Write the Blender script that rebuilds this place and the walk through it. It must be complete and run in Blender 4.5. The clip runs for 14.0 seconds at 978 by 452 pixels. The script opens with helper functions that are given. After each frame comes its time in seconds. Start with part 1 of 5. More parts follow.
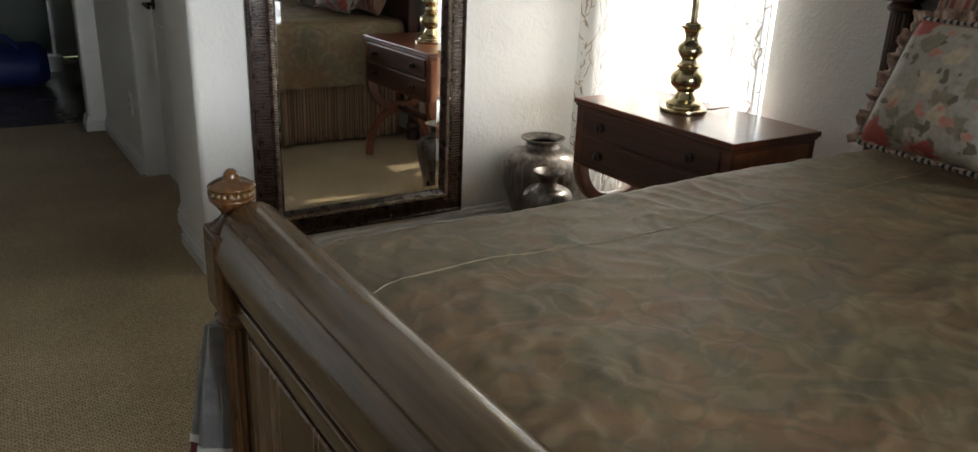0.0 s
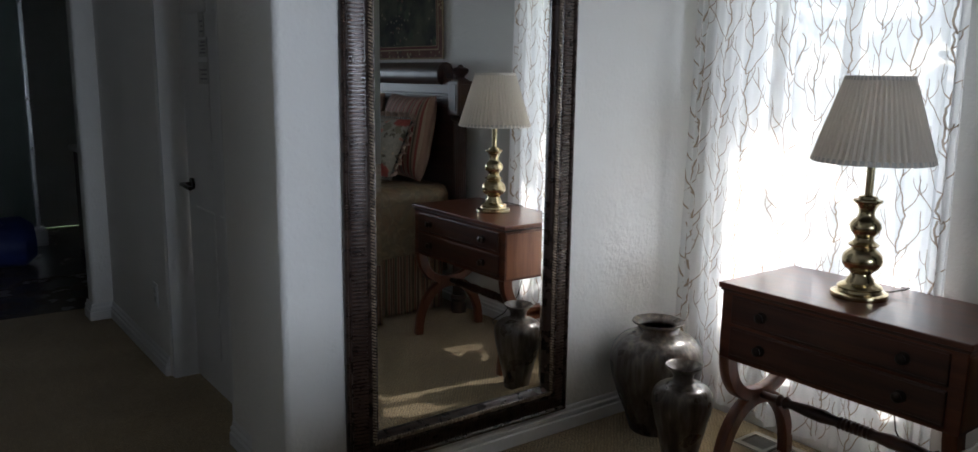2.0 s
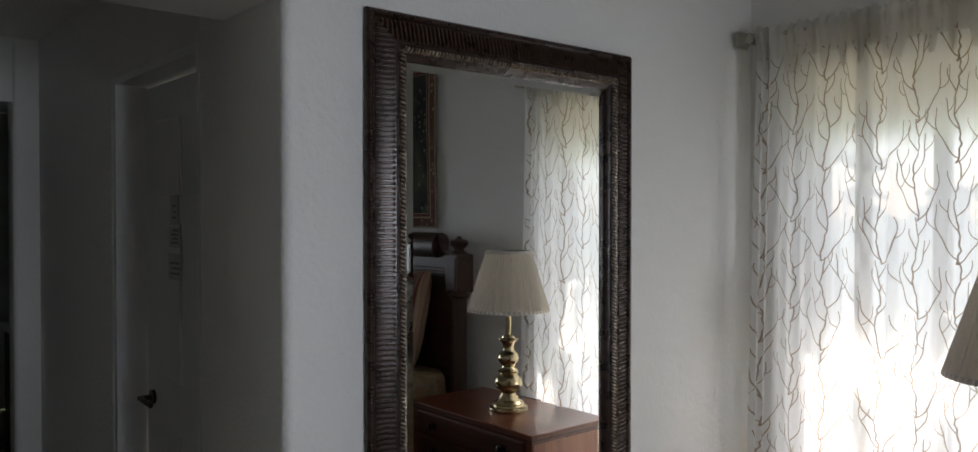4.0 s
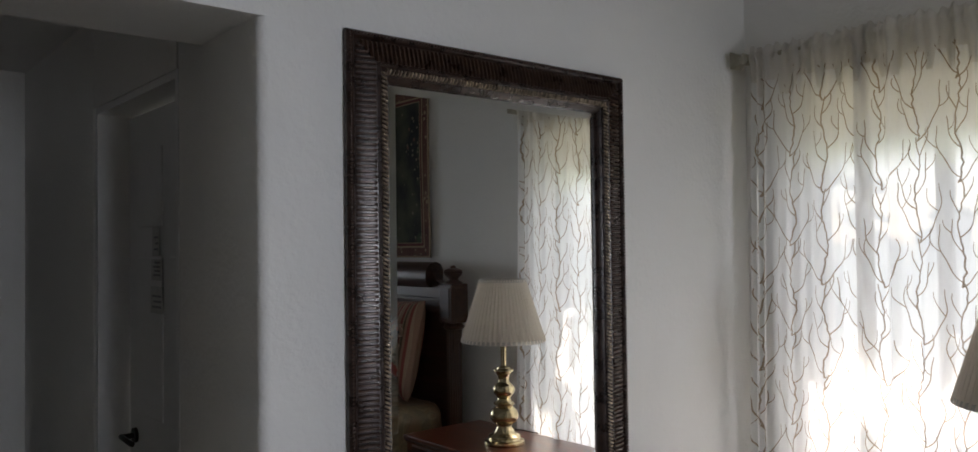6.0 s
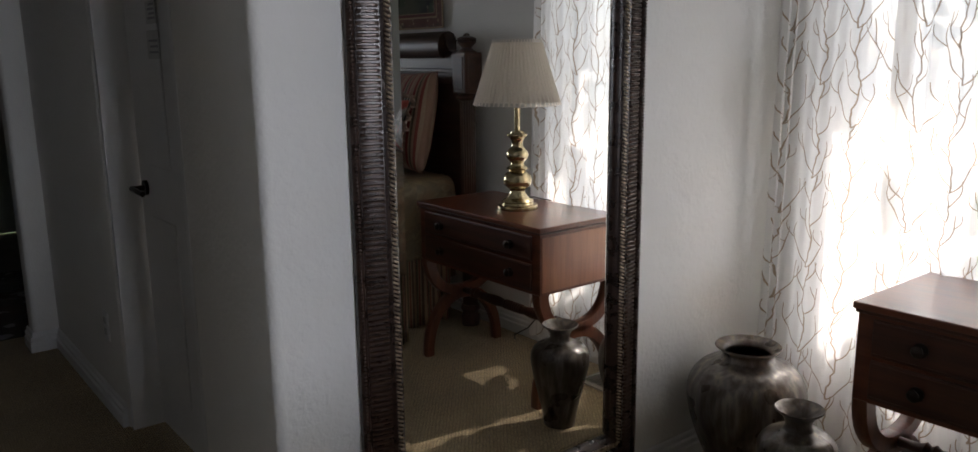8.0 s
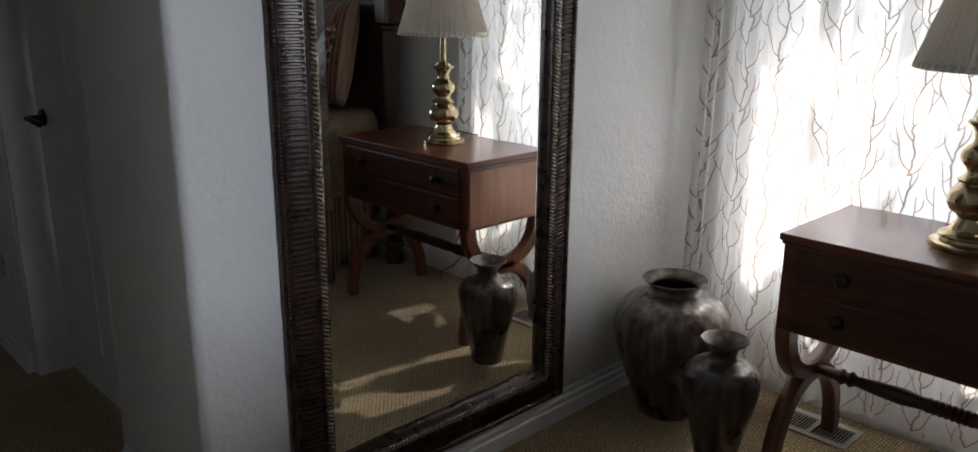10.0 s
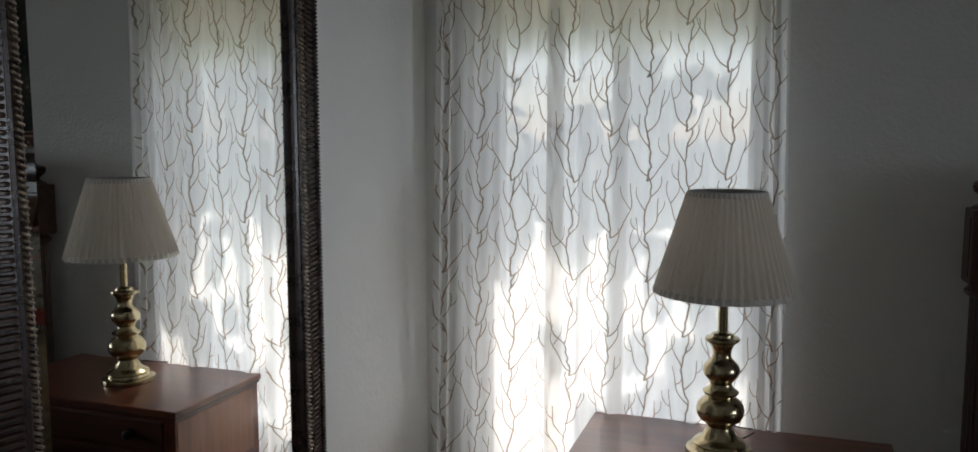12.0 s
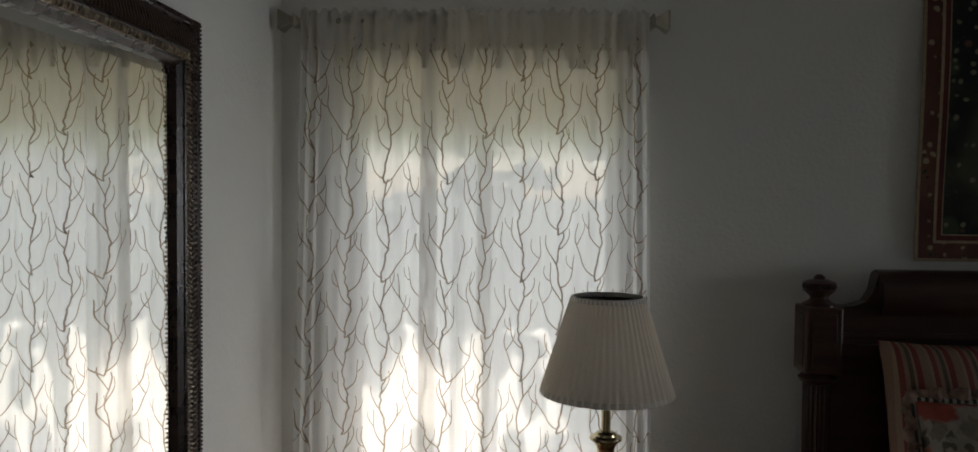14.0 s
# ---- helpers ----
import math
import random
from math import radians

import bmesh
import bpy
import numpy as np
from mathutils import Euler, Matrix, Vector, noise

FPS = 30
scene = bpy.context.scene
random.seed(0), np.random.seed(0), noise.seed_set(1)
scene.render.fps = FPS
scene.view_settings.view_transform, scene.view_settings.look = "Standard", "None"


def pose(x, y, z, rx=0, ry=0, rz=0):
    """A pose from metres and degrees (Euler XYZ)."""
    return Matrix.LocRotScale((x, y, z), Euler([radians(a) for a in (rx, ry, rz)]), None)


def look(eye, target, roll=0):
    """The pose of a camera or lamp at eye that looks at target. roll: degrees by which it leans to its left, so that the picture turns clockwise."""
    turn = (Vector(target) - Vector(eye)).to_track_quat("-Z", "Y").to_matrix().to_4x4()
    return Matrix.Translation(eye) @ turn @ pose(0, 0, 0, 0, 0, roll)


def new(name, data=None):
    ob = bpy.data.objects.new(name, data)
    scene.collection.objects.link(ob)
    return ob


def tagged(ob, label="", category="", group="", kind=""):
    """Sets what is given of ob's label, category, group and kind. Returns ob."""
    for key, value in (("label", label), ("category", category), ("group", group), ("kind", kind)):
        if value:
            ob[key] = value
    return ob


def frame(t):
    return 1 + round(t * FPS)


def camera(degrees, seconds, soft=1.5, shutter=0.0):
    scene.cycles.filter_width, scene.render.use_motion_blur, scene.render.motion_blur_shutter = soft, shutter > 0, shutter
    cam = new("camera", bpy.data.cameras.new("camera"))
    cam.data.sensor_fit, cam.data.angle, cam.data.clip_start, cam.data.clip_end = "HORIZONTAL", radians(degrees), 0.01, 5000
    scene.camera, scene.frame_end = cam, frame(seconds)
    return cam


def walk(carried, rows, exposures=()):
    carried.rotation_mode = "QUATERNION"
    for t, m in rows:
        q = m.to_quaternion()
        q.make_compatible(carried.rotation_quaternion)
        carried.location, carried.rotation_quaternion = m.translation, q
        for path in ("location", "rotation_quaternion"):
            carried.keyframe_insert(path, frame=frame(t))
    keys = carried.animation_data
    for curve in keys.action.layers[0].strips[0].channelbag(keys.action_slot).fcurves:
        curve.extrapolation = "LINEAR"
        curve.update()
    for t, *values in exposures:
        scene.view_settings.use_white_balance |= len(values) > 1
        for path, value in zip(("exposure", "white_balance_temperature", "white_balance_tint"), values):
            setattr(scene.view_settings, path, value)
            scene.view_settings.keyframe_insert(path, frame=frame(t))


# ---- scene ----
cam = camera(61.9, 14.0)
PATH = [
    (0, (0.263, -0.091, 1.35), (1.297, 1.478, 0.666), 2.4),
    (0.5, (0.235, 0.144, 1.349), (1.261, 1.756, 0.757), 2.0),
    (1, (0.209, 0.338, 1.356), (1.27, 1.949, 0.829), 1.3),
    (1.5, (0.092, 0.56, 1.388), (1.228, 2.143, 0.935), 0.8),
    (2, (0.046, 0.725, 1.417), (1.22, 2.304, 1.055), 0.8),
    (2.5, (0.097, 0.921, 1.459), (1.305, 2.493, 1.2), 0.8),
    (3, (0.099, 1.123, 1.495), (1.344, 2.68, 1.331), 0.6),
    (3.5, (0.104, 1.285, 1.551), (1.382, 2.821, 1.461), 0.3),
    (4, (0.152, 1.359, 1.592), (1.445, 2.884, 1.564), -0.0),
    (4.2, (0.171, 1.389, 1.602), (1.474, 2.906, 1.59), -0.0),
    (6.3, (0.235, 1.394, 1.58), (1.522, 2.925, 1.625), -0.9),
    (6.5, (0.241, 1.395, 1.578), (1.524, 2.929, 1.6), -1.0),
    (7, (0.257, 1.409, 1.544), (1.528, 2.951, 1.449), -1.2),
    (7.5, (0.284, 1.424, 1.442), (1.529, 2.97, 1.193), -1.0),
    (8, (0.305, 1.443, 1.361), (1.528, 2.973, 0.957), -0.6),
    (8.2, (0.31, 1.45, 1.337), (1.526, 2.972, 0.884), -0.5),
    (10.3, (0.336, 1.533, 1.325), (1.74, 2.845, 0.771), 0.6),
    (10.5, (0.346, 1.56, 1.371), (1.807, 2.813, 0.826), 0.3),
    (11, (0.283, 1.693, 1.471), (1.917, 2.744, 0.999), -0.0),
    (11.5, (0.301, 1.822, 1.511), (2.078, 2.674, 1.171), 0.0),
    (12, (0.354, 1.943, 1.573), (2.229, 2.604, 1.355), 0.0),
    (12.5, (0.351, 2.073, 1.66), (2.285, 2.56, 1.511), -0.1),
    (13, (0.331, 2.205, 1.674), (2.3, 2.541, 1.584), 0.1),
    (13.5, (0.329, 2.26, 1.682), (2.314, 2.493, 1.613), 0.4),
    (14, (0.318, 2.302, 1.706), (2.315, 2.379, 1.629), 0.6),
]
EXPOSURES = ((0.0, 1.65, 7000, 11), (0.7, 1.2, 6500, 11), (1.5, 0.9, 6100, 12), (4.0, 0.5, 6600, 14), (8.0, 0.6, 6700, 17), (10.5, 0.5, 6400, 14), (11.2, 0.2, 6400, 13), (12.0, -0.05, 6400, 12), (14.0, -0.15, 6900, 12))
SUN_ELEVATION, SUN_AZIMUTH = 46.0, 8.0
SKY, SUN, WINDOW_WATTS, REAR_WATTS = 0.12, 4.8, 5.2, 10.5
EAVE_OUT = 0.90

# ---- exposure, world and lights ----
walk(cam, [(t, look(eye, target, roll)) for t, eye, target, roll in PATH], exposures=EXPOSURES)

world = bpy.data.worlds.new("sky")
scene.world = world
world.use_nodes = True
wn = world.node_tree
sky = wn.nodes.new("ShaderNodeTexSky")
sky.sky_type, sky.sun_disc = "NISHITA", False
sky.sun_elevation, sky.sun_rotation = radians(SUN_ELEVATION), radians(90 - SUN_AZIMUTH)
bg = wn.nodes["Background"]
wn.links.new(sky.outputs[0], bg.inputs[0])
bg.inputs[1].default_value = SKY

sun = new("sun", bpy.data.lights.new("sun", "SUN"))
sun.data.energy, sun.data.angle, sun.data.color = SUN, radians(0.5), (1.0, 0.95, 0.86)
away = Vector((math.cos(radians(SUN_ELEVATION)) * math.cos(radians(SUN_AZIMUTH)), math.cos(radians(SUN_ELEVATION)) * math.sin(radians(SUN_AZIMUTH)), math.sin(radians(SUN_ELEVATION))))
sun.matrix_world = look(away * 20, (0, 0, 0))


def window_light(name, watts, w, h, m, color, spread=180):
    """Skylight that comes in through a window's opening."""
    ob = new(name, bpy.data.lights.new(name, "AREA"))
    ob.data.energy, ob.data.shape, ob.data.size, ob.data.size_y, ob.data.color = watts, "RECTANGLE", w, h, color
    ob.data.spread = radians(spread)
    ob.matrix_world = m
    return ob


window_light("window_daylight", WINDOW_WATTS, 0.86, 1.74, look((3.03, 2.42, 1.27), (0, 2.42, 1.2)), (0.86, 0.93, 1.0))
window_light("rear_window_daylight", REAR_WATTS, 1.6, 1.1, look((1.15, -2.58, 1.5), (0.8, 0, 1.3)), (0.80, 0.89, 1.0), 76)


# ---- materials ----
def nodes_of(name):
    m = bpy.data.materials.new(name)
    m.use_nodes = True
    return m, m.node_tree, m.node_tree.nodes["Principled BSDF"]


def surface(name, a, b, scale=8.0, rough=0.6, metal=0.0, bump=0.0, bump_scale=60.0, stretch=(1, 1, 1), detail=6.0, fine=0.25, coat=0.0, rough_var=0.1):
    """Two colours mixed by noise at a large and a fine scale, with relief and uneven gloss."""
    m, t, p = nodes_of(name)
    L, N = t.links.new, t.nodes.new
    tc, mp = N("ShaderNodeTexCoord"), N("ShaderNodeMapping")
    mp.inputs["Scale"].default_value = stretch
    L(tc.outputs["Object"], mp.inputs[0])
    big, small = N("ShaderNodeTexNoise"), N("ShaderNodeTexNoise")
    big.inputs["Scale"].default_value, big.inputs["Detail"].default_value = scale, detail
    small.inputs["Scale"].default_value, small.inputs["Detail"].default_value = bump_scale, 4
    L(mp.outputs[0], big.inputs["Vector"]), L(mp.outputs[0], small.inputs["Vector"])
    mixf = N("ShaderNodeMix")
    mixf.inputs[0].default_value = fine
    L(big.outputs["Fac"], mixf.inputs[2]), L(small.outputs["Fac"], mixf.inputs[3])
    ramp = N("ShaderNodeValToRGB")
    ramp.color_ramp.elements[0].position, ramp.color_ramp.elements[1].position = 0.36, 0.64
    ramp.color_ramp.elements[0].color, ramp.color_ramp.elements[1].color = (*a, 1), (*b, 1)
    L(mixf.outputs[0], ramp.inputs[0]), L(ramp.outputs[0], p.inputs["Base Color"])
    rr = N("ShaderNodeMapRange")
    rr.inputs["To Min"].default_value, rr.inputs["To Max"].default_value = max(0.02, rough - rough_var), min(1, rough + rough_var)
    L(big.outputs["Fac"], rr.inputs[0]), L(rr.outputs[0], p.inputs["Roughness"])
    p.inputs["Metallic"].default_value, p.inputs["Coat Weight"].default_value, p.inputs["Coat Roughness"].default_value = metal, coat, 0.15
    if bump:
        bp = N("ShaderNodeBump")
        bp.inputs["Strength"].default_value, bp.inputs["Distance"].default_value = bump, 0.004
        L(small.outputs["Fac"], bp.inputs["Height"]), L(bp.outputs[0], p.inputs["Normal"])
    return m


def wood(name, a, b, along, rough=0.35, coat=0.3):
    s = [14, 14, 14]
    s["xyz".index(along)] = 0.9
    return surface(name, a, b, 2.2, rough, 0, 0.015, 9, tuple(s), 8, 0.3, coat, 0.04)


def orange_peel(name, a, b):
    """Painted wall with a sprayed, knocked-down relief."""
    m, t, p = nodes_of(name)
    L, N = t.links.new, t.nodes.new
    tc = N("ShaderNodeTexCoord")
    n1, n2, n3 = N("ShaderNodeTexNoise"), N("ShaderNodeTexNoise"), N("ShaderNodeTexNoise")
    for n, s, d in ((n1, 1.6, 5), (n2, 75, 3), (n3, 22, 3)):
        n.inputs["Scale"].default_value, n.inputs["Detail"].default_value = s, d
        L(tc.outputs["Object"], n.inputs["Vector"])
    mx = N("ShaderNodeMix")
    mx.data_type = "RGBA"
    mx.inputs[6].default_value, mx.inputs[7].default_value = (*a, 1), (*b, 1)
    L(n1.outputs["Fac"], mx.inputs[0]), L(mx.outputs[2], p.inputs["Base Color"])
    p.inputs["Roughness"].default_value = 0.62
    ad = N("ShaderNodeMath")
    ad.operation = "ADD"
    L(n2.outputs["Fac"], ad.inputs[0]), L(n3.outputs["Fac"], ad.inputs[1])
    bp = N("ShaderNodeBump")
    bp.inputs["Strength"].default_value, bp.inputs["Distance"].default_value = 0.5, 0.005
    L(ad.outputs[0], bp.inputs["Height"]), L(bp.outputs[0], p.inputs["Normal"])
    return m


def carpet_material():
    """Looped wool carpet in rows of small tufts."""
    m, t, p = nodes_of("carpet_loops")
    L, N = t.links.new, t.nodes.new
    tc, mp = N("ShaderNodeTexCoord"), N("ShaderNodeMapping")
    mp.inputs["Rotation"].default_value[2] = radians(3)
    L(tc.outputs["Object"], mp.inputs[0])
    jit, mixv = N("ShaderNodeTexNoise"), N("ShaderNodeMix")
    jit.inputs["Scale"].default_value = 30
    mixv.data_type = "VECTOR"
    mixv.inputs[0].default_value = 0.012
    L(mp.outputs[0], jit.inputs["Vector"]), L(mp.outputs[0], mixv.inputs[4]), L(jit.outputs["Color"], mixv.inputs[5])
    br = N("ShaderNodeTexBrick")
    br.inputs["Scale"].default_value = 1.0
    br.inputs["Brick Width"].default_value, br.inputs["Row Height"].default_value = 0.017, 0.0095
    br.inputs["Mortar Size"].default_value, br.inputs["Mortar Smooth"].default_value = 0.0024, 0.9
    br.inputs["Color1"].default_value, br.inputs["Color2"].default_value, br.inputs["Mortar"].default_value = (0.58, 0.44, 0.245, 1), (0.47, 0.35, 0.185, 1), (0.13, 0.085, 0.04, 1)
    L(mixv.outputs[1], br.inputs["Vector"])
    big = N("ShaderNodeTexNoise")
    big.inputs["Scale"].default_value, big.inputs["Detail"].default_value = 2.2, 6
    L(tc.outputs["Object"], big.inputs["Vector"])
    hue = N("ShaderNodeHueSaturation")
    val = N("ShaderNodeMapRange")
    val.inputs["To Min"].default_value, val.inputs["To Max"].default_value = 0.55, 1.35
    nub, both = N("ShaderNodeTexNoise"), N("ShaderNodeMix")
    nub.inputs["Scale"].default_value, nub.inputs["Detail"].default_value = 85, 4
    L(tc.outputs["Object"], nub.inputs["Vector"])
    both.inputs[0].default_value = 0.6
    L(big.outputs["Fac"], both.inputs[2]), L(nub.outputs["Fac"], both.inputs[3])
    val.inputs["From Min"].default_value, val.inputs["From Max"].default_value = 0.3, 0.7
    L(both.outputs[0], val.inputs[0]), L(val.outputs[0], hue.inputs["Value"]), L(br.outputs["Color"], hue.inputs["Color"])
    L(hue.outputs[0], p.inputs["Base Color"])
    p.inputs["Roughness"].default_value = 0.95
    p.inputs["Sheen Weight"].default_value = 0.15
    bp = N("ShaderNodeBump")
    bp.inputs["Strength"].default_value, bp.inputs["Distance"].default_value = 0.8, 0.006
    bp.invert = True
    L(br.outputs["Fac"], bp.inputs["Height"]), L(bp.outputs[0], p.inputs["Normal"])
    return m


def stripes_material(name, axis, period, colors):
    m, t, p = nodes_of(name)
    L, N = t.links.new, t.nodes.new
    tc, sp, dv, fr = N("ShaderNodeTexCoord"), N("ShaderNodeSeparateXYZ"), N("ShaderNodeMath"), N("ShaderNodeMath")
    dv.operation, fr.operation = "DIVIDE", "FRACT"
    dv.inputs[1].default_value = period
    L(tc.outputs["Object"], sp.inputs[0]), L(sp.outputs[axis], dv.inputs[0]), L(dv.outputs[0], fr.inputs[0])
    ramp = N("ShaderNodeValToRGB")
    cr = ramp.color_ramp
    cr.interpolation = "CONSTANT"
    while len(cr.elements) < len(colors):
        cr.elements.new(0.5)
    for e, (pos, c) in zip(cr.elements, colors):
        e.position, e.color = pos, (*c, 1)
    L(fr.outputs[0], ramp.inputs[0])
    n = N("ShaderNodeTexNoise")
    n.inputs["Scale"].default_value = 160
    L(tc.outputs["Object"], n.inputs["Vector"])
    mx = N("ShaderNodeMix")
    mx.data_type, mx.blend_type = "RGBA", "MULTIPLY"
    mx.inputs[0].default_value = 0.35
    L(ramp.outputs[0], mx.inputs[6]), L(n.outputs["Fac"], mx.inputs[7]), L(mx.outputs[2], p.inputs["Base Color"])
    p.inputs["Roughness"].default_value = 0.8
    return m


def damask_material():
    """Olive brown bedspread cloth with woven scrolls and rust medallions."""
    m, t, p = nodes_of("damask_cloth")
    L, N = t.links.new, t.nodes.new
    tc, warp, bend = N("ShaderNodeTexCoord"), N("ShaderNodeTexNoise"), N("ShaderNodeMix")
    warp.inputs["Scale"].default_value, warp.inputs["Detail"].default_value = 5.5, 3
    bend.data_type = "VECTOR"
    bend.inputs[0].default_value = 0.19
    L(tc.outputs["Object"], warp.inputs["Vector"]), L(tc.outputs["Object"], bend.inputs[4]), L(warp.outputs["Color"], bend.inputs[5])
    patch, weave = N("ShaderNodeTexNoise"), N("ShaderNodeTexNoise")
    for n, sc, di, de in ((patch, 4.2, 1.6, 4), (weave, 260, 0, 2)):
        n.inputs["Scale"].default_value, n.inputs["Distortion"].default_value, n.inputs["Detail"].default_value = sc, di, de
        L(tc.outputs["Object"], n.inputs["Vector"])
    ground = N("ShaderNodeValToRGB")
    ground.color_ramp.elements.new(0.5)
    for e, (pos, c) in zip(ground.color_ramp.elements, ((0.36, (0.205, 0.118, 0.060)), (0.50, (0.185, 0.130, 0.066)), (0.64, (0.150, 0.120, 0.066)))):
        e.position, e.color = pos, (*c, 1)
    L(patch.outputs["Fac"], ground.inputs[0])
    last = ground.outputs[0]
    # rings round scattered cells give scrolls at two sizes
    for scale, rings, k, c in ((6.8, 24.0, 0.44, (0.262, 0.198, 0.113)), (11.5, 17.0, 0.45, (0.105, 0.086, 0.050))):
        v, mul, sn, mr, amt, mx = N("ShaderNodeTexVoronoi"), N("ShaderNodeMath"), N("ShaderNodeMath"), N("ShaderNodeMapRange"), N("ShaderNodeMath"), N("ShaderNodeMix")
        v.inputs["Scale"].default_value = scale
        mul.operation, sn.operation, amt.operation, mx.data_type = "MULTIPLY", "SINE", "MULTIPLY", "RGBA"
        mul.inputs[1].default_value, amt.inputs[1].default_value = rings, k
        mr.inputs["From Min"].default_value, mr.inputs["From Max"].default_value = 0.45, 0.9
        L(bend.outputs[1], v.inputs["Vector"]), L(v.outputs["Distance"], mul.inputs[0]), L(mul.outputs[0], sn.inputs[0]), L(sn.outputs[0], mr.inputs[0]), L(mr.outputs[0], amt.inputs[0])
        mx.inputs[7].default_value = (*c, 1)
        L(amt.outputs[0], mx.inputs[0]), L(last, mx.inputs[6])
        last = mx.outputs[2]
    L(last, p.inputs["Base Color"])
    p.inputs["Roughness"].default_value = 0.5
    bp = N("ShaderNodeBump")
    bp.inputs["Strength"].default_value, bp.inputs["Distance"].default_value = 0.25, 0.003
    L(weave.outputs["Fac"], bp.inputs["Height"]), L(bp.outputs[0], p.inputs["Normal"])
    return m


def floral_material():
    """Cream chintz with loose red roses and olive leaves."""
    m, t, p = nodes_of("floral_chintz")
    L, N = t.links.new, t.nodes.new
    tc = N("ShaderNodeTexCoord")
    nz, mixv = N("ShaderNodeTexNoise"), N("ShaderNodeMix")
    nz.inputs["Scale"].default_value = 26
    mixv.data_type = "VECTOR"
    mixv.inputs[0].default_value = 0.06
    L(tc.outputs["Object"], nz.inputs["Vector"]), L(tc.outputs["Object"], mixv.inputs[4]), L(nz.outputs["Color"], mixv.inputs[5])
    last = None
    base = (0.42, 0.37, 0.30, 1)
    for i, (scale, cut, col) in enumerate(((13, 0.40, (0.26, 0.22, 0.15)), (22, 0.33, (0.15, 0.125, 0.08)), (11, 0.34, (0.58, 0.45, 0.31)), (7.6, 0.36, (0.42, 0.075, 0.05)), (16, 0.25, (0.58, 0.24, 0.17)))):
        v = N("ShaderNodeTexVoronoi")
        v.inputs["Scale"].default_value = scale
        mp = N("ShaderNodeMapping")
        mp.inputs["Location"].default_value = (i * 3.1, i * 1.7, i)
        L(mixv.outputs[1], mp.inputs[0]), L(mp.outputs[0], v.inputs["Vector"])
        mr = N("ShaderNodeMapRange")
        mr.inputs["From Min"].default_value, mr.inputs["From Max"].default_value = cut + 0.04, cut - 0.04
        L(v.outputs["Distance"], mr.inputs[0])
        gate = N("ShaderNodeMath")
        gate.operation = "GREATER_THAN"
        gate.inputs[1].default_value = 0.45
        sp = N("ShaderNodeSeparateColor")
        L(v.outputs["Color"], sp.inputs[0]), L(sp.outputs[0], gate.inputs[0])
        mu = N("ShaderNodeMath")
        mu.operation = "MULTIPLY"
        L(mr.outputs[0], mu.inputs[0]), L(gate.outputs[0], mu.inputs[1])
        mx = N("ShaderNodeMix")
        mx.data_type = "RGBA"
        mx.inputs[6].default_value = base
        if last:
            L(last, mx.inputs[6])
        mx.inputs[7].default_value = (*col, 1)
        L(mu.outputs[0], mx.inputs[0])
        last = mx.outputs[2]
    n2 = N("ShaderNodeTexNoise")
    n2.inputs["Scale"].default_value = 60
    L(tc.outputs["Object"], n2.inputs["Vector"])
    mm = N("ShaderNodeMix")
    mm.data_type, mm.blend_type = "RGBA", "MULTIPLY"
    mm.inputs[0].default_value = 0.5
    L(last, mm.inputs[6]), L(n2.outputs["Fac"], mm.inputs[7]), L(mm.outputs[2], p.inputs["Base Color"])
    p.inputs["Roughness"].default_value = 0.7
    return m


def sheer_material(name, color, clear, through_light):
    """Sheer cloth: part open weave, part cloth that lets light through."""
    m, t, p = nodes_of(name)
    L, N = t.links.new, t.nodes.new
    out = t.nodes["Material Output"]
    di, tl, tr, a, b = N("ShaderNodeBsdfDiffuse"), N("ShaderNodeBsdfTranslucent"), N("ShaderNodeBsdfTransparent"), N("ShaderNodeMixShader"), N("ShaderNodeMixShader")
    di.inputs[0].default_value, tl.inputs[0].default_value = (*color, 1), (*color, 1)
    tc, mp, n = N("ShaderNodeTexCoord"), N("ShaderNodeMapping"), N("ShaderNodeTexNoise")
    mp.inputs["Scale"].default_value = (1, 60, 6)
    n.inputs["Scale"].default_value, n.inputs["Detail"].default_value = 6, 4
    L(tc.outputs["Object"], mp.inputs[0]), L(mp.outputs[0], n.inputs["Vector"])
    mr = N("ShaderNodeMapRange")
    mr.inputs["To Min"].default_value, mr.inputs["To Max"].default_value = clear * 0.8, clear * 1.2
    L(n.outputs["Fac"], mr.inputs[0])
    a.inputs[0].default_value = through_light
    L(di.outputs[0], a.inputs[1]), L(tl.outputs[0], a.inputs[2])
    L(mr.outputs[0], b.inputs[0]), L(a.outputs[0], b.inputs[1]), L(tr.outputs[0], b.inputs[2]), L(b.outputs[0], out.inputs[0])
    t.nodes.remove(p)
    return m


def glass_material(name, color=(1, 1, 1), rough=0.0):
    m, t, p = nodes_of(name)
    p.inputs["Base Color"].default_value = (*color, 1)
    p.inputs["Roughness"].default_value, p.inputs["Transmission Weight"].default_value, p.inputs["IOR"].default_value = rough, 1.0, 1.45
    return m


def plain(name, color, rough=0.5, metal=0.0):
    m, t, p = nodes_of(name)
    p.inputs["Base Color"].default_value = (*color, 1)
    p.inputs["Roughness"].default_value, p.inputs["Metallic"].default_value = rough, metal
    return m


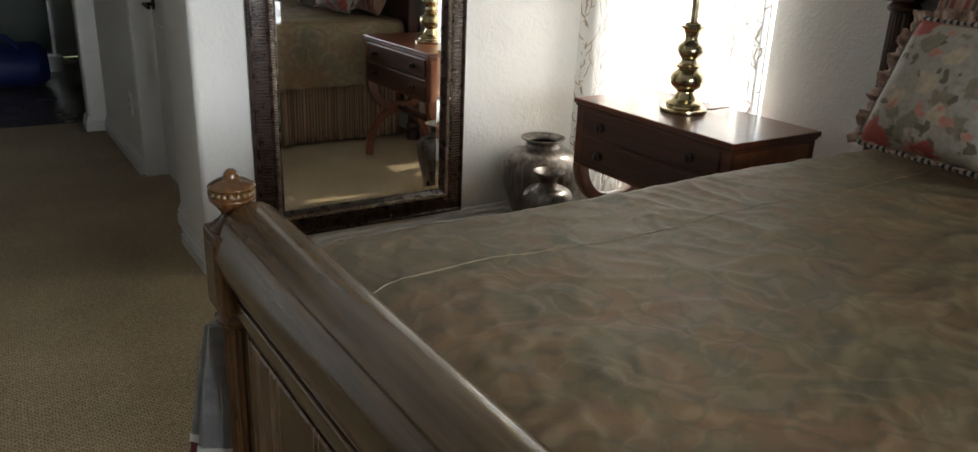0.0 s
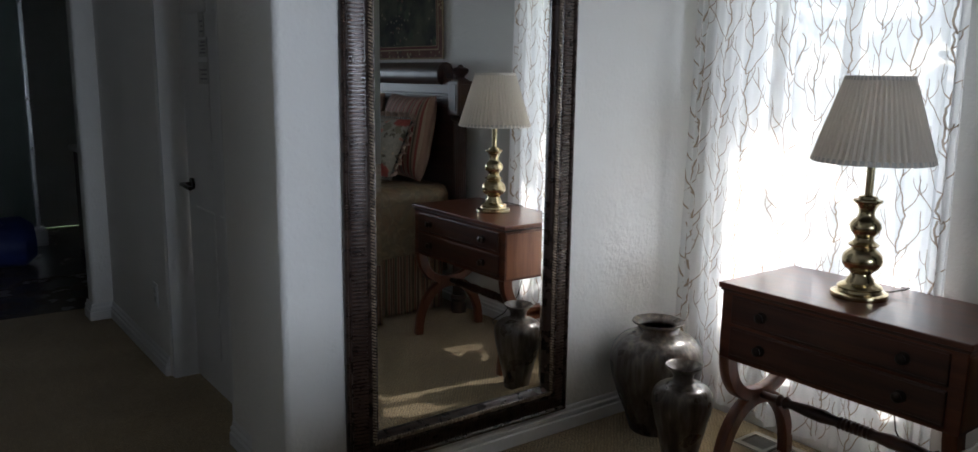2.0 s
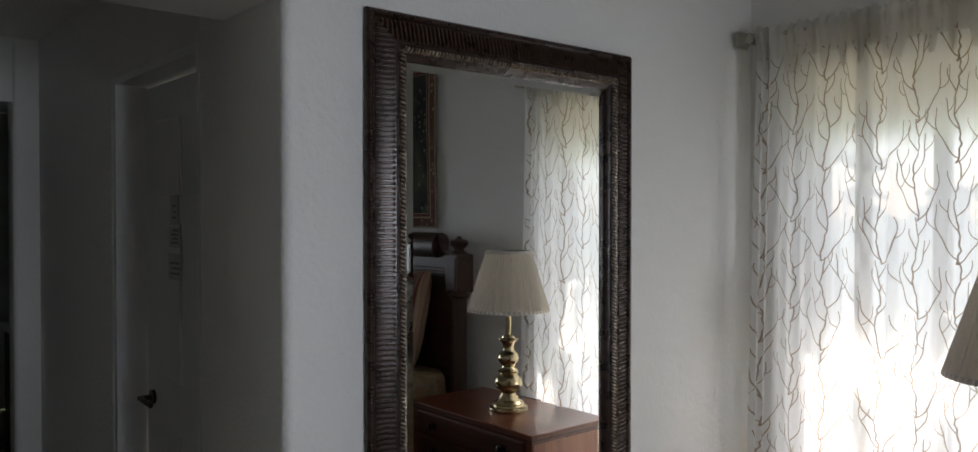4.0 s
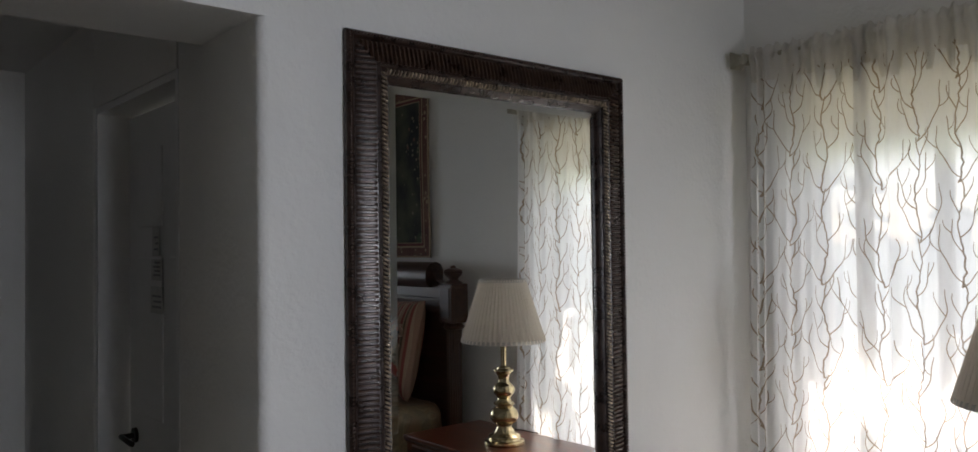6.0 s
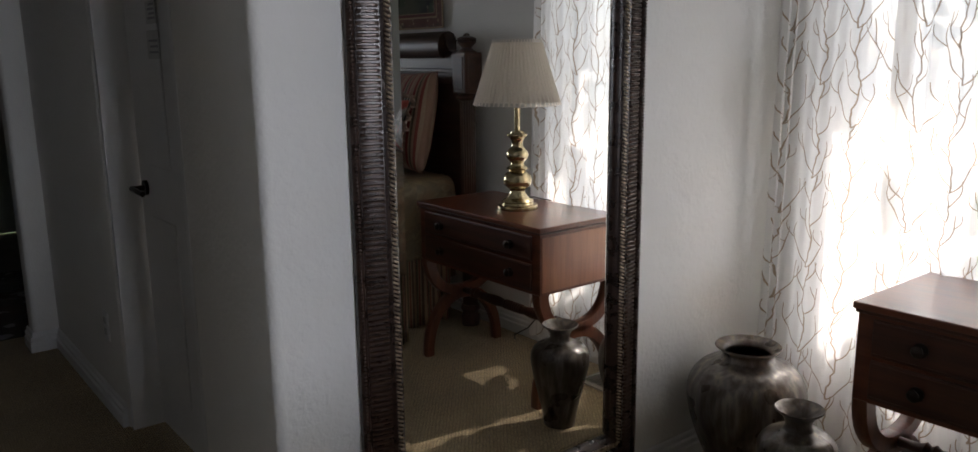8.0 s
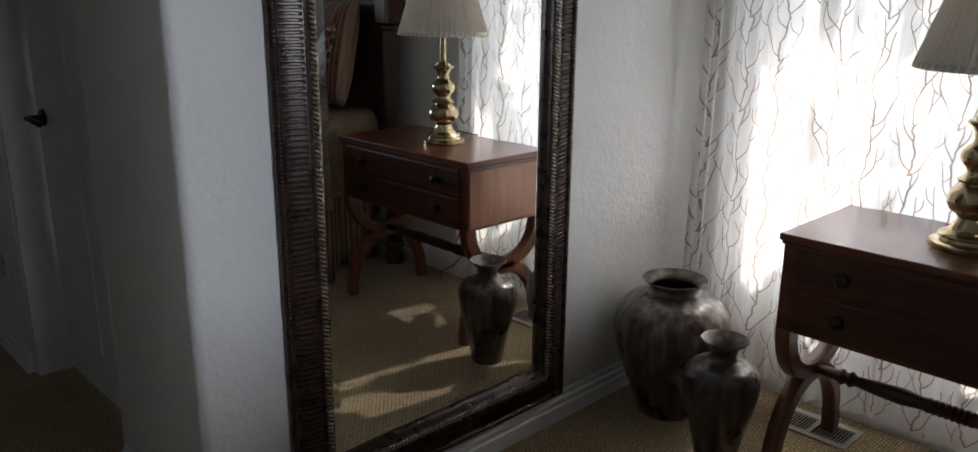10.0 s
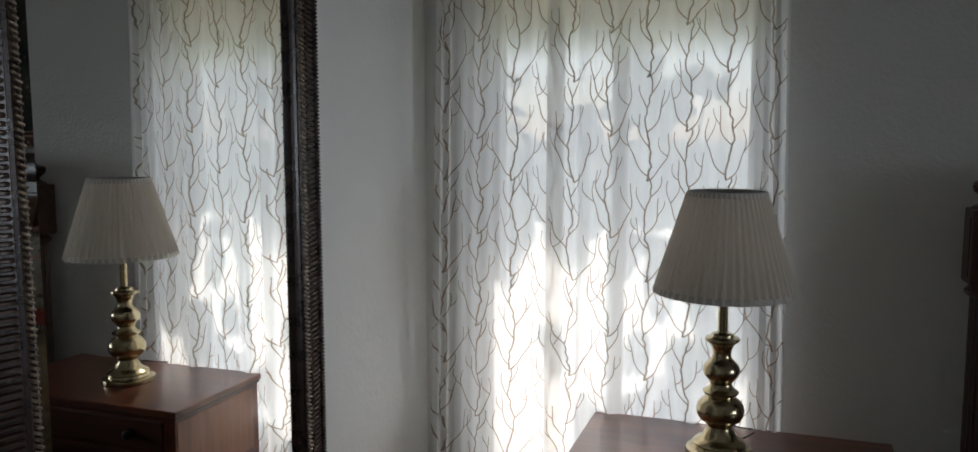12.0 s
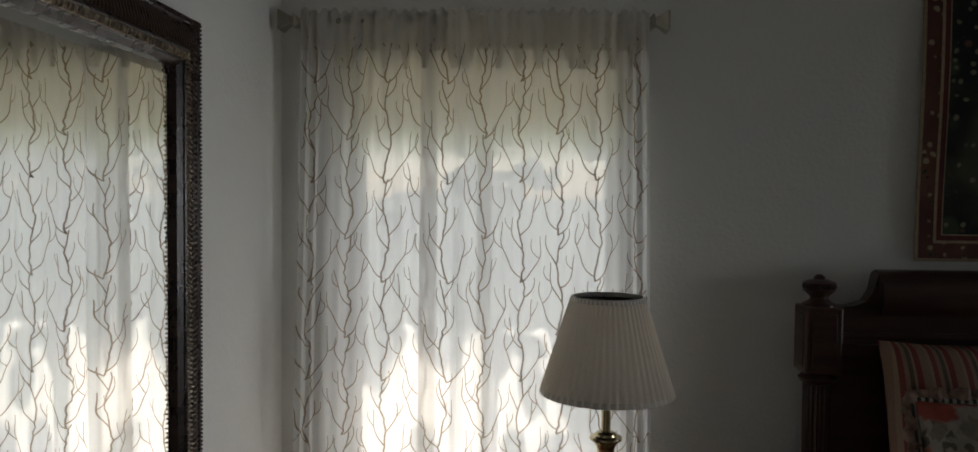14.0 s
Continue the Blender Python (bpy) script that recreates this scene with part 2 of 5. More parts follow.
WALL = orange_peel("painted_plaster", (0.76, 0.745, 0.71), (0.81, 0.795, 0.76))
CEILING = orange_peel("ceiling_paint", (0.80, 0.79, 0.77), (0.85, 0.84, 0.82))
TRIM = surface("white_gloss_paint", (0.74, 0.74, 0.73), (0.81, 0.81, 0.80), 3, 0.35, bump=0.04)
DOORPAINT = surface("door_paint", (0.70, 0.70, 0.69), (0.77, 0.77, 0.76), 3, 0.42, bump=0.04)
CARPET = carpet_material()
TILE = surface("dark_floor_tile", (0.10, 0.085, 0.07), (0.16, 0.135, 0.11), 4, 0.25, bump=0.05)
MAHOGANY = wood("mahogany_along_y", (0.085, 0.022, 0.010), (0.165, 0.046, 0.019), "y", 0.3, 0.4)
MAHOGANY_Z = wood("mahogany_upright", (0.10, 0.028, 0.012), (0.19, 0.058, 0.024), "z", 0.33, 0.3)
# end veneer lightened for the window light that falls on it
END_VENEER_LIT = wood("mahogany_end_veneer_lit", (0.20, 0.068, 0.030), (0.30, 0.115, 0.052), "z", 0.33, 0.3)
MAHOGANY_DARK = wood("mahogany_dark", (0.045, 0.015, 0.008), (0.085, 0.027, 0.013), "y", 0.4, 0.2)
BEDWOOD = wood("bed_walnut_along_y", (0.080, 0.044, 0.016), (0.155, 0.090, 0.036), "y", 0.25, 0.35)
BEDWOOD_Z = wood("bed_walnut_upright", (0.065, 0.026, 0.008), (0.15, 0.064, 0.021), "z", 0.27, 0.25)
# the same bed walnut, darkened for the shade at the headboard wall
BEDWOOD_SHADED = wood("bed_walnut_shaded_along_y", (0.026, 0.010, 0.007), (0.060, 0.024, 0.014), "y", 0.36, 0.25)
BEDWOOD_SHADED_Z = wood("bed_walnut_shaded_upright", (0.034, 0.013, 0.008), (0.075, 0.030, 0.016), "z", 0.34, 0.25)
BRASS = surface("aged_brass", (0.47, 0.38, 0.22), (0.61, 0.51, 0.32), 20, 0.2, 1.0, 0.02, 90, rough_var=0.08)
BRONZE = surface("frame_bronze", (0.014, 0.007, 0.005), (0.040, 0.020, 0.013), 30, 0.28, 0.15, 0.05, 120)
RIBBRONZE = surface("rubbed_bronze_ribs", (0.036, 0.018, 0.012), (0.080, 0.044, 0.028), 28, 0.30, 0.25, 0.05, 160)
ROPEGOLD = surface("rubbed_gold_rope", (0.10, 0.07, 0.045), (0.55, 0.44, 0.32), 70, 0.4, 0.55, 0.2, 160)
MIRROR = plain("silvered_glass", (0.92, 0.93, 0.92), 0.008, 1.0)
PEWTER = surface("brushed_pewter", (0.36, 0.33, 0.26), (0.50, 0.46, 0.37), 25, 0.32, 1.0, 0.03, 120)
KNOB = surface("dark_bronze_knob", (0.02, 0.015, 0.012), (0.05, 0.035, 0.025), 40, 0.35, 0.7)
DAMASK = damask_material()
STRIPED_SKIRT = stripes_material("striped_skirt_cloth", 0, 0.062, ((0, (0.36, 0.25, 0.15)), (0.22, (0.22, 0.060, 0.042)), (0.36, (0.36, 0.25, 0.15)), (0.44, (0.13, 0.12, 0.07)), (0.62, (0.34, 0.23, 0.14)), (0.7, (0.25, 0.075, 0.05)), (0.78, (0.38, 0.27, 0.17)), (0.86, (0.13, 0.085, 0.06))))
STRIPED_PILLOW = stripes_material("striped_pillow_cloth", 1, 0.085, ((0, (0.32, 0.19, 0.13)), (0.25, (0.23, 0.045, 0.035)), (0.42, (0.36, 0.24, 0.16)), (0.5, (0.12, 0.09, 0.055)), (0.62, (0.33, 0.20, 0.135)), (0.75, (0.25, 0.055, 0.04)), (0.9, (0.38, 0.27, 0.18))))
FLORAL = floral_material()
FLORAL_RUFFLE = surface("floral_ruffle_cloth", (0.11, 0.065, 0.045), (0.42, 0.27, 0.20), 26, 0.8, bump=0.1)
BLACKRUFFLE = stripes_material("checked_ruffle_cloth", 1, 0.02, ((0, (0.03, 0.028, 0.025)), (0.5, (0.42, 0.38, 0.30))))
SHEER = sheer_material("white_sheer", (0.89, 0.88, 0.86), 0.2, 0.6)
SHEER_HEM = sheer_material("gathered_sheer", (0.72, 0.69, 0.64), 0.08, 0.5)
EMBROIDERY = sheer_material("taupe_embroidery", (0.40, 0.31, 0.23), 0.10, 0.5)
SHADECLOTH = sheer_material("pleated_shade_cloth", (0.95, 0.89, 0.81), 0.0, 0.64)
SHADETRIM = surface("shade_trim_cloth", (0.62, 0.59, 0.54), (0.70, 0.67, 0.62), 60, 0.8)
GLASS = glass_material("window_glass")
VINYL = surface("window_vinyl", (0.74, 0.74, 0.72), (0.80, 0.80, 0.78), 5, 0.4)


def vase_material(name):
    """Charcoal glaze that has run down over a rust brown body."""
    m, t, p = nodes_of(name)
    L, N = t.links.new, t.nodes.new
    tc, mp = N("ShaderNodeTexCoord"), N("ShaderNodeMapping")
    mp.inputs["Scale"].default_value = (1, 1, 0.13)
    L(tc.outputs["Object"], mp.inputs[0])
    n, n2, sp, ad = N("ShaderNodeTexNoise"), N("ShaderNodeTexNoise"), N("ShaderNodeSeparateXYZ"), N("ShaderNodeMath")
    n.inputs["Scale"].default_value, n.inputs["Detail"].default_value = 38, 5
    n2.inputs["Scale"].default_value = 9
    L(mp.outputs[0], n.inputs["Vector"]), L(tc.outputs["Object"], n2.inputs["Vector"]), L(tc.outputs["Object"], sp.inputs[0])
    ramp = N("ShaderNodeValToRGB")
    for q in range(2):
        ramp.color_ramp.elements.new(0.5)
    for e, (pos, c) in zip(ramp.color_ramp.elements, ((0.3, (0.032, 0.017, 0.010)), (0.47, (0.070, 0.052, 0.038)), (0.6, (0.115, 0.100, 0.085)), (0.74, (0.22, 0.175, 0.125)))):
        e.position, e.color = pos, (*c, 1)
    ad.operation = "MULTIPLY_ADD"
    ad.inputs[1].default_value, ad.inputs[2].default_value = 0.5, -0.13
    L(sp.outputs[2], ad.inputs[0])
    s = N("ShaderNodeMath")
    L(ad.outputs[0], s.inputs[0]), L(n.outputs["Fac"], s.inputs[1]), L(s.outputs[0], ramp.inputs[0]), L(ramp.outputs[0], p.inputs["Base Color"])
    rr = N("ShaderNodeMapRange")
    rr.inputs["To Min"].default_value, rr.inputs["To Max"].default_value = 0.18, 0.42
    L(n2.outputs["Fac"], rr.inputs[0]), L(rr.outputs[0], p.inputs["Roughness"])
    p.inputs["Metallic"].default_value = 0.12
    p.inputs["Coat Weight"].default_value, p.inputs["Coat Roughness"].default_value = 0.5, 0.12
    bp = N("ShaderNodeBump")
    bp.inputs["Strength"].default_value, bp.inputs["Distance"].default_value = 0.15, 0.003
    L(n.outputs["Fac"], bp.inputs["Height"]), L(bp.outputs[0], p.inputs["Normal"])
    return m


VASE = vase_material("run_glaze_stoneware")


# ---- building helpers ----
def finish(name, bm, material, smooth=False):
    bmesh.ops.recalc_face_normals(bm, faces=bm.faces[:])
    me = bpy.data.meshes.new(name)
    if smooth:
        for f in bm.faces:
            f.smooth = True
    bm.to_mesh(me)
    bm.free()
    me.materials.append(material)
    if smooth:
        me.set_sharp_from_angle(angle=radians(40))
    return new(name, me)


def part(name, bm, material, parent, label="", smooth=False):
    ob = finish(name, bm, material, smooth)
    ob.parent = parent
    if label:
        ob["label"] = label
    return ob


def thing(name, x, y, z, label, category, group="", turn=0):
    ob = new(name)
    ob.empty_display_size = 0.1
    ob.matrix_world = pose(x, y, z, 0, 0, turn)
    return tagged(ob, label, category, group)


def structure(name, bm, material, label, category, smooth=False):
    return tagged(finish(name, bm, material, smooth), label, category, "", "structure")


def box(bm, x0, y0, z0, x1, y1, z1, bevel=0.0, seg=2):
    vs = bmesh.ops.create_cube(bm, size=1.0)["verts"]
    for v in vs:
        v.co = Vector((x0 + (v.co.x + 0.5) * (x1 - x0), y0 + (v.co.y + 0.5) * (y1 - y0), z0 + (v.co.z + 0.5) * (z1 - z0)))
    if bevel:
        es = list({e for v in vs for e in v.link_edges})
        bmesh.ops.bevel(bm, geom=es, offset=bevel, segments=seg, affect="EDGES", profile=0.5)
    return bm


def boxes(*specs, bevel=0.0):
    bm = bmesh.new()
    for s in specs:
        box(bm, *s, bevel=bevel)
    return bm


def lathe(bm, profile, cx=0.0, cy=0.0, seg=32, axis="z", wobble=None):
    """Turns (radius, height) pairs round an upright axis, or round y when axis is y."""
    rings = []
    for r, h in profile:
        ring = []
        for i in range(seg):
            a = 2 * math.pi * i / seg
            k = r * (wobble(a, h) if wobble else 1.0)
            u, v = k * math.cos(a), k * math.sin(a)
            ring.append(bm.verts.new((cx + u, cy + v, h) if axis == "z" else (cx + u, h, cy + v)))
        rings.append(ring)
    for a, b in zip(rings, rings[1:]):
        for i in range(seg):
            j = (i + 1) % seg
            bm.faces.new((a[i], a[j], b[j], b[i]))
    for ring in (rings[0], rings[-1]):
        if profile[0 if ring is rings[0] else -1][0] > 1e-4:
            bm.faces.new(ring)
    return bm


def smooth_profile(points, n=6):
    """Catmull-Rom through (radius, height) pairs."""
    out = []
    P = [points[0]] + list(points) + [points[-1]]
    for i in range(1, len(P) - 2):
        for k in range(n):
            t = k / n
            out.append(tuple(0.5 * (2 * P[i][c] + (P[i + 1][c] - P[i - 1][c]) * t + (2 * P[i - 1][c] - 5 * P[i][c] + 4 * P[i + 1][c] - P[i + 2][c]) * t * t + (3 * P[i][c] - P[i - 1][c] - 3 * P[i + 1][c] + P[i + 2][c]) * t ** 3) for c in (0, 1)))
    out.append(tuple(points[-1]))
    return [(max(r, 0.0005), h) for r, h in out]


def extrude_y(bm, outline, y0, y1):
    """A closed (x, z) outline drawn out along y."""
    a = [bm.verts.new((x, y0, z)) for x, z in outline]
    b = [bm.verts.new((x, y1, z)) for x, z in outline]
    n = len(outline)
    for i in range(n):
        j = (i + 1) % n
        bm.faces.new((a[i], a[j], b[j], b[i]))
    bm.faces.new(a), bm.faces.new(b)
    return bm


def extrude_x(bm, outline, x0, x1):
    """A closed (y, z) outline drawn out along x."""
    a = [bm.verts.new((x0, y, z)) for y, z in outline]
    b = [bm.verts.new((x1, y, z)) for y, z in outline]
    n = len(outline)
    for i in range(n):
        j = (i + 1) % n
        bm.faces.new((a[i], a[j], b[j], b[i]))
    bm.faces.new(a), bm.faces.new(b)
    return bm


def tube(bm, path, radius, seg=8):
    """A round bar along a row of points; radius may be a function of the share of the way."""
    path = [Vector(p) for p in path]
    rings = []
    up = Vector((0, 0, 1))
    for i, p in enumerate(path):
        d = (path[min(i + 1, len(path) - 1)] - path[max(i - 1, 0)]).normalized()
        s = d.cross(up)
        s = s.normalized() if s.length > 1e-3 else Vector((1, 0, 0))
        w = s.cross(d)
        r = radius(i / (len(path) - 1)) if callable(radius) else radius
        rings.append([bm.verts.new(p + r * (math.cos(2 * math.pi * k / seg) * s + math.sin(2 * math.pi * k / seg) * w)) for k in range(seg)])
    for a, b in zip(rings, rings[1:]):
        for k in range(seg):
            j = (k + 1) % seg
            bm.faces.new((a[k], a[j], b[j], b[k]))
    bm.faces.new(rings[0]), bm.faces.new(rings[-1])
    return bm


# ---- the setting ----
NORTH, EAST, TOP = 3.06, 2.88, 3.0      # mirror wall, window wall, ceiling
WIN = (1.98, 2.86, 0.38, 2.16)           # window opening: y0, y1, z0, z1

structure("floor", boxes((-2.2, -2.6, -0.1, 2.9, 6.0, 0.0)), CARPET, "tan looped wool carpet in fine rows", "carpet")
structure("bathroom_floor", boxes((-1.2, 6.0, -0.1, 2.4, 9.0, -0.004)), TILE, "dark brown bathroom floor tile", "floor")
structure("ceiling", boxes((-2.2, -2.6, TOP, 3.06, 3.40, TOP + 0.1)), CEILING, "off-white textured ceiling", "ceiling")
structure("hall_ceiling", boxes((-0.42, 3.40, 2.42, 1.4, 5.75, 2.52), (-1.2, 5.75, 2.42, 2.4, 9.0, 2.52)), CEILING, "off-white hall ceiling", "ceiling")
# window wall round its opening
y0, y1, z0, z1 = WIN
structure("wall_east", boxes((EAST, -2.7, 0, EAST + 0.16, y0, TOP), (EAST, y1, 0, EAST + 0.16, 3.4, TOP), (EAST, y0, 0, EAST + 0.16, y1, z0), (EAST, y0, z1, EAST + 0.16, y1, TOP)), WALL, "pale grey textured bedroom wall with a window", "wall")


def rounded_wall(bm, x0, y0, x1, y1, z0, z1, corners, r=0.022, n=5):
    """An upright block whose named corners (sx, sy) are bullnosed."""
    pts = []
    for sx, sy in ((0, 0), (1, 0), (1, 1), (0, 1)):
        cx, cy = (x1 if sx else x0), (y1 if sy else y0)
        if (sx, sy) in corners:
            ax, ay = cx + (-r if sx else r), cy + (-r if sy else r)
            a0 = {(0, 0): 180, (1, 0): 270, (1, 1): 0, (0, 1): 90}[(sx, sy)]
            for k in range(n + 1):
                a = radians(a0 + 90 * k / n)
                pts.append((ax + r * math.cos(a), ay + r * math.sin(a)))
        else:
            pts.append((cx, cy))
    lo = [bm.verts.new((x, y, z0)) for x, y in pts]
    hi = [bm.verts.new((x, y, z1)) for x, y in pts]
    for i in range(len(pts)):
        j = (i + 1) % len(pts)
        bm.faces.new((lo[i], lo[j], hi[j], hi[i]))
    bm.faces.new(lo), bm.faces.new(hi)
    return bm


bm = bmesh.new()
rounded_wall(bm, 0.99, NORTH, EAST, 3.40, 0, 2.09, ((0, 0), (0, 1)))
box(bm, 0.99, NORTH, 2.09, EAST, 3.40, TOP)
box(bm, -0.3, NORTH, 2.09, 0.99, 3.40, TOP)
box(bm, -2.2, NORTH, 0, -0.3, 3.40, TOP)
structure("wall_north", bm, WALL, "pale grey textured wall with a square hall opening", "wall", True)
structure("wall_south", boxes((-2.3, -2.7, 0, 0.3, -2.6, TOP), (2.0, -2.7, 0, EAST, -2.6, TOP), (0.3, -2.7, 0, 2.0, -2.6, 0.9), (0.3, -2.7, 2.1, 2.0, -2.6, TOP)), WALL, "pale grey bedroom wall with a second window", "wall")
structure("wall_west", boxes((-2.3, -2.6, 0, -2.2, 3.4, TOP)), WALL, "pale grey plain bedroom wall", "wall")
# hall
bm = bmesh.new()
rounded_wall(bm, 1.035, 3.40, 1.2, 3.70, 0, 2.42, ((0, 1),))
rounded_wall(bm, 1.035, 4.54, 1.2, 5.72, 0, 2.42, ((0, 0),))
box(bm, 1.035, 3.70, 2.09, 1.2, 4.54, 2.42)
structure("wall_hall_east", bm, WALL, "pale grey hall wall with a recessed door", "wall", True)
structure("wall_hall_west", boxes((-0.42, 3.40, 0, -0.3, 5.72, 2.42)), WALL, "pale grey hall wall", "wall")
bm = bmesh.new()
rounded_wall(bm, 0.925, 5.72, 2.4, 5.86, 0, 2.42, ((0, 0), (0, 1)))
box(bm, -1.2, 5.72, 0, -0.42, 5.86, 2.42)
box(bm, -0.42, 5.72, 2.12, 0.925, 5.86, 2.42)
structure("wall_bathroom_entry", bm, WALL, "pale wall end at the bathroom opening", "wall", True)
for nm, wall in (("wall_bathroom_end", (-1.2, 9.0, 0, 2.4, 9.1, 2.42)), ("wall_bathroom_west", (-1.3, 5.72, 0, -1.2, 9.1, 2.42)), ("wall_bathroom_east", (2.4, 5.72, 0, 2.5, 9.1, 2.42))):
    structure(nm, boxes(wall), WALL, "dim painted bathroom wall", "wall")


def baseboard(name, path, h=0.095):
    """A moulded skirting along a floor path; the moulding stands out to the right of the way."""
    prof = ((0, 0), (0.020, 0), (0.020, h * 0.50), (0.012, h * 0.54), (0.016, h * 0.60), (0.016, h * 0.74), (0.008, h * 0.80), (0.007, h * 0.93), (0.003, h), (0, h))
    bm = bmesh.new()
    pts = [Vector((x, y, 0)) for x, y in path]
    rings = []
    for i, p in enumerate(pts):
        ns = []
        for a, b in ((i - 1, i), (i, i + 1)):
            if a >= 0 and b < len(pts):
                d = (pts[b] - pts[a]).normalized()
                ns.append(Vector((d.y, -d.x, 0)))
        n = ns[0] if len(ns) == 1 else (ns[0] + ns[1]) / (1 + ns[0].dot(ns[1]))
        rings.append([bm.verts.new(p + n * o + Vector((0, 0, z))) for o, z in prof])
    for a, b in zip(rings, rings[1:]):
        for k in range(len(prof) - 1):
            bm.faces.new((a[k], a[k + 1], b[k + 1], b[k]))
    bm.faces.new(rings[0]), bm.faces.new(rings[-1])
    return structure(name, bm, TRIM, "white moulded skirting board", "skirting")


baseboard("baseboard", ((1.033, 3.69), (1.033, 3.402), (0.988, 3.402), (0.988, 3.058), (EAST - 0.002, 3.058), (EAST - 0.002, -2.59)))
baseboard("baseboard", ((0.923, 5.86), (0.923, 5.718), (1.033, 5.718), (1.033, 4.56)))
baseboard("baseboard", ((-2.195, 3.058), (-0.298, 3.058), (-0.298, 5.71)))

# recessed hall door with jamb
bm = boxes((1.040, 4.515, 0, 1.19, 4.539, 2.09), (1.040, 3.701, 0, 1.19, 3.725, 2.09), (1.040, 3.725, 2.066, 1.19, 4.515, 2.089))
structure("door_frame", bm, TRIM, "white painted door jamb", "door frame")
door = tagged(new("door_1"), "white six-panel hall door, closed, with a dark lever", "door", "", "structure")
door.matrix_world = pose(1.147, 3.73, 0.008)
part("leaf", boxes((0, 0, 0, 0.035, 0.78, 2.05), bevel=0.002), DOORPAINT, door)
for zz0, zz1 in ((0.16, 0.82), (1.0, 1.55), (1.65, 1.92)):
    for yy0, yy1 in ((0.10, 0.35), (0.42, 0.67)):
        part("panel", boxes((-0.006, yy0, zz0, 0.004, yy1, zz1), bevel=0.005), DOORPAINT, door)
bm = bmesh.new()
tube(bm, ((-0.001, 0.705, 0.915), (-0.012, 0.705, 0.915)), 0.027, 16)
tube(bm, ((-0.01, 0.705, 0.915), (-0.05, 0.705, 0.915)), 0.01, 10)
tube(bm, ((-0.05, 0.713, 0.915), (-0.054, 0.675, 0.917), (-0.052, 0.625, 0.912), (-0.048, 0.595, 0.908)), 0.0095, 10)
part("lever_handle", bm, KNOB, door, "dark bronze lever handle", True)

PAPER = surface("note_paper", (0.50, 0.50, 0.48), (0.60, 0.60, 0.58), 20, 0.8)
INK = plain("grey_ink", (0.26, 0.26, 0.27), 0.7)
for n, (ya, za, w, h) in enumerate(((0.43, 1.55, 0.07, 0.10), (0.41, 1.47, 0.10, 0.07), (0.40, 1.36, 0.12, 0.09))):
    note = thing("paper_note", 1.1465, 3.73 + ya, 0.008 + za, "small paper note with grey writing taped to the hall door", "note", "notes on the door")
    part("sheet", boxes((-0.009, 0, 0, -0.0075, w, h)), PAPER, note)
    for k in range(3 + n % 2):
        part("writing", boxes((-0.0098, 0.012, h * (0.2 + 0.2 * k), -0.0091, w - 0.02 - 0.012 * (k % 2), h * (0.2 + 0.2 * k) + 0.007)), INK, note)

outlet = thing("wall_outlet", 1.035, 4.74, 0.30, "white electrical outlet plate on the hall wall", "outlet")
part("plate", boxes((-0.006, -0.035, 0.0, -0.0005, 0.035, 0.115), bevel=0.002), TRIM, outlet)
for zz in (0.022, 0.068):
    part("socket", boxes((-0.0085, -0.017, zz, -0.0062, 0.017, zz + 0.026)), PAPER, outlet)

# ---- windows ----
def window(name, axis_x, y0, y1, z0, z1, out, label):
    """A sliding window set in a wall that runs along y; out is +1 where outdoors lies towards +x."""
    w = tagged(new(name), label, "window", "", "structure")
    w.matrix_world = pose(axis_x, y0, z0)
    W, H, d = y1 - y0, z1 - z0, 0.045
    f = part("window_frame", boxes((-d, 0.001, 0.001, d, 0.045, H - 0.001), (-d, W - 0.045, 0.001, d, W - 0.001, H - 0.001), (-d, 0.045, 0.001, d, W - 0.045, 0.045), (-d, 0.045, H - 0.045, d, W - 0.045, H - 0.001)), VINYL, w)
    part("mullion", boxes((-0.025, W / 2 - 0.022, 0.045, 0.025, W / 2 + 0.022, H - 0.045)), VINYL, f)
    for a, b in ((0.045, W / 2 - 0.022), (W / 2 + 0.022, W - 0.045)):
        g = part("pane", boxes((-0.003, a, 0.045, 0.003, b, H - 0.045)), GLASS, w)
        g.visible_shadow = False
    return w


window("window_1", EAST + 0.10, *WIN, 1, "white vinyl sliding window behind sheer curtains")
w2 = window("window_2", 0, 0, 1.7, 0, 1.2, -1, "white vinyl window in the far bedroom wall")
w2.matrix_world = pose(2.0, -2.65, 0.9, 0, 0, 90)

# short blind assumed behind the curtains for the tinted band at their top
BLINDCLOTH = sheer_material("tan_blind_cloth", (0.80, 0.73, 0.56), 0.12, 0.72)
blind = thing("window_blind", EAST + 0.035, (WIN[0] + WIN[1]) / 2, WIN[3], "short tan blind assumed behind the sheers, fading out in green strips", "blind")
bw = (WIN[1] - WIN[0]) / 2 - 0.004
part("cloth", boxes((-0.001, -bw, -0.240, 0.001, bw, -0.001)), BLINDCLOTH, blind)
# strips added below it, each clearer, to soften the band's lower edge
for k in range(5):
    strip = sheer_material("green_fade_cloth", (0.74, 0.77, 0.52), 0.25 + 0.15 * k, 0.7)
    part("fade_strip", boxes((-0.001, -bw, -0.2605 - 0.02 * k, 0.001, bw, -0.2405 - 0.02 * k)), strip, blind, "thin green strip added to fade out the tinted band")

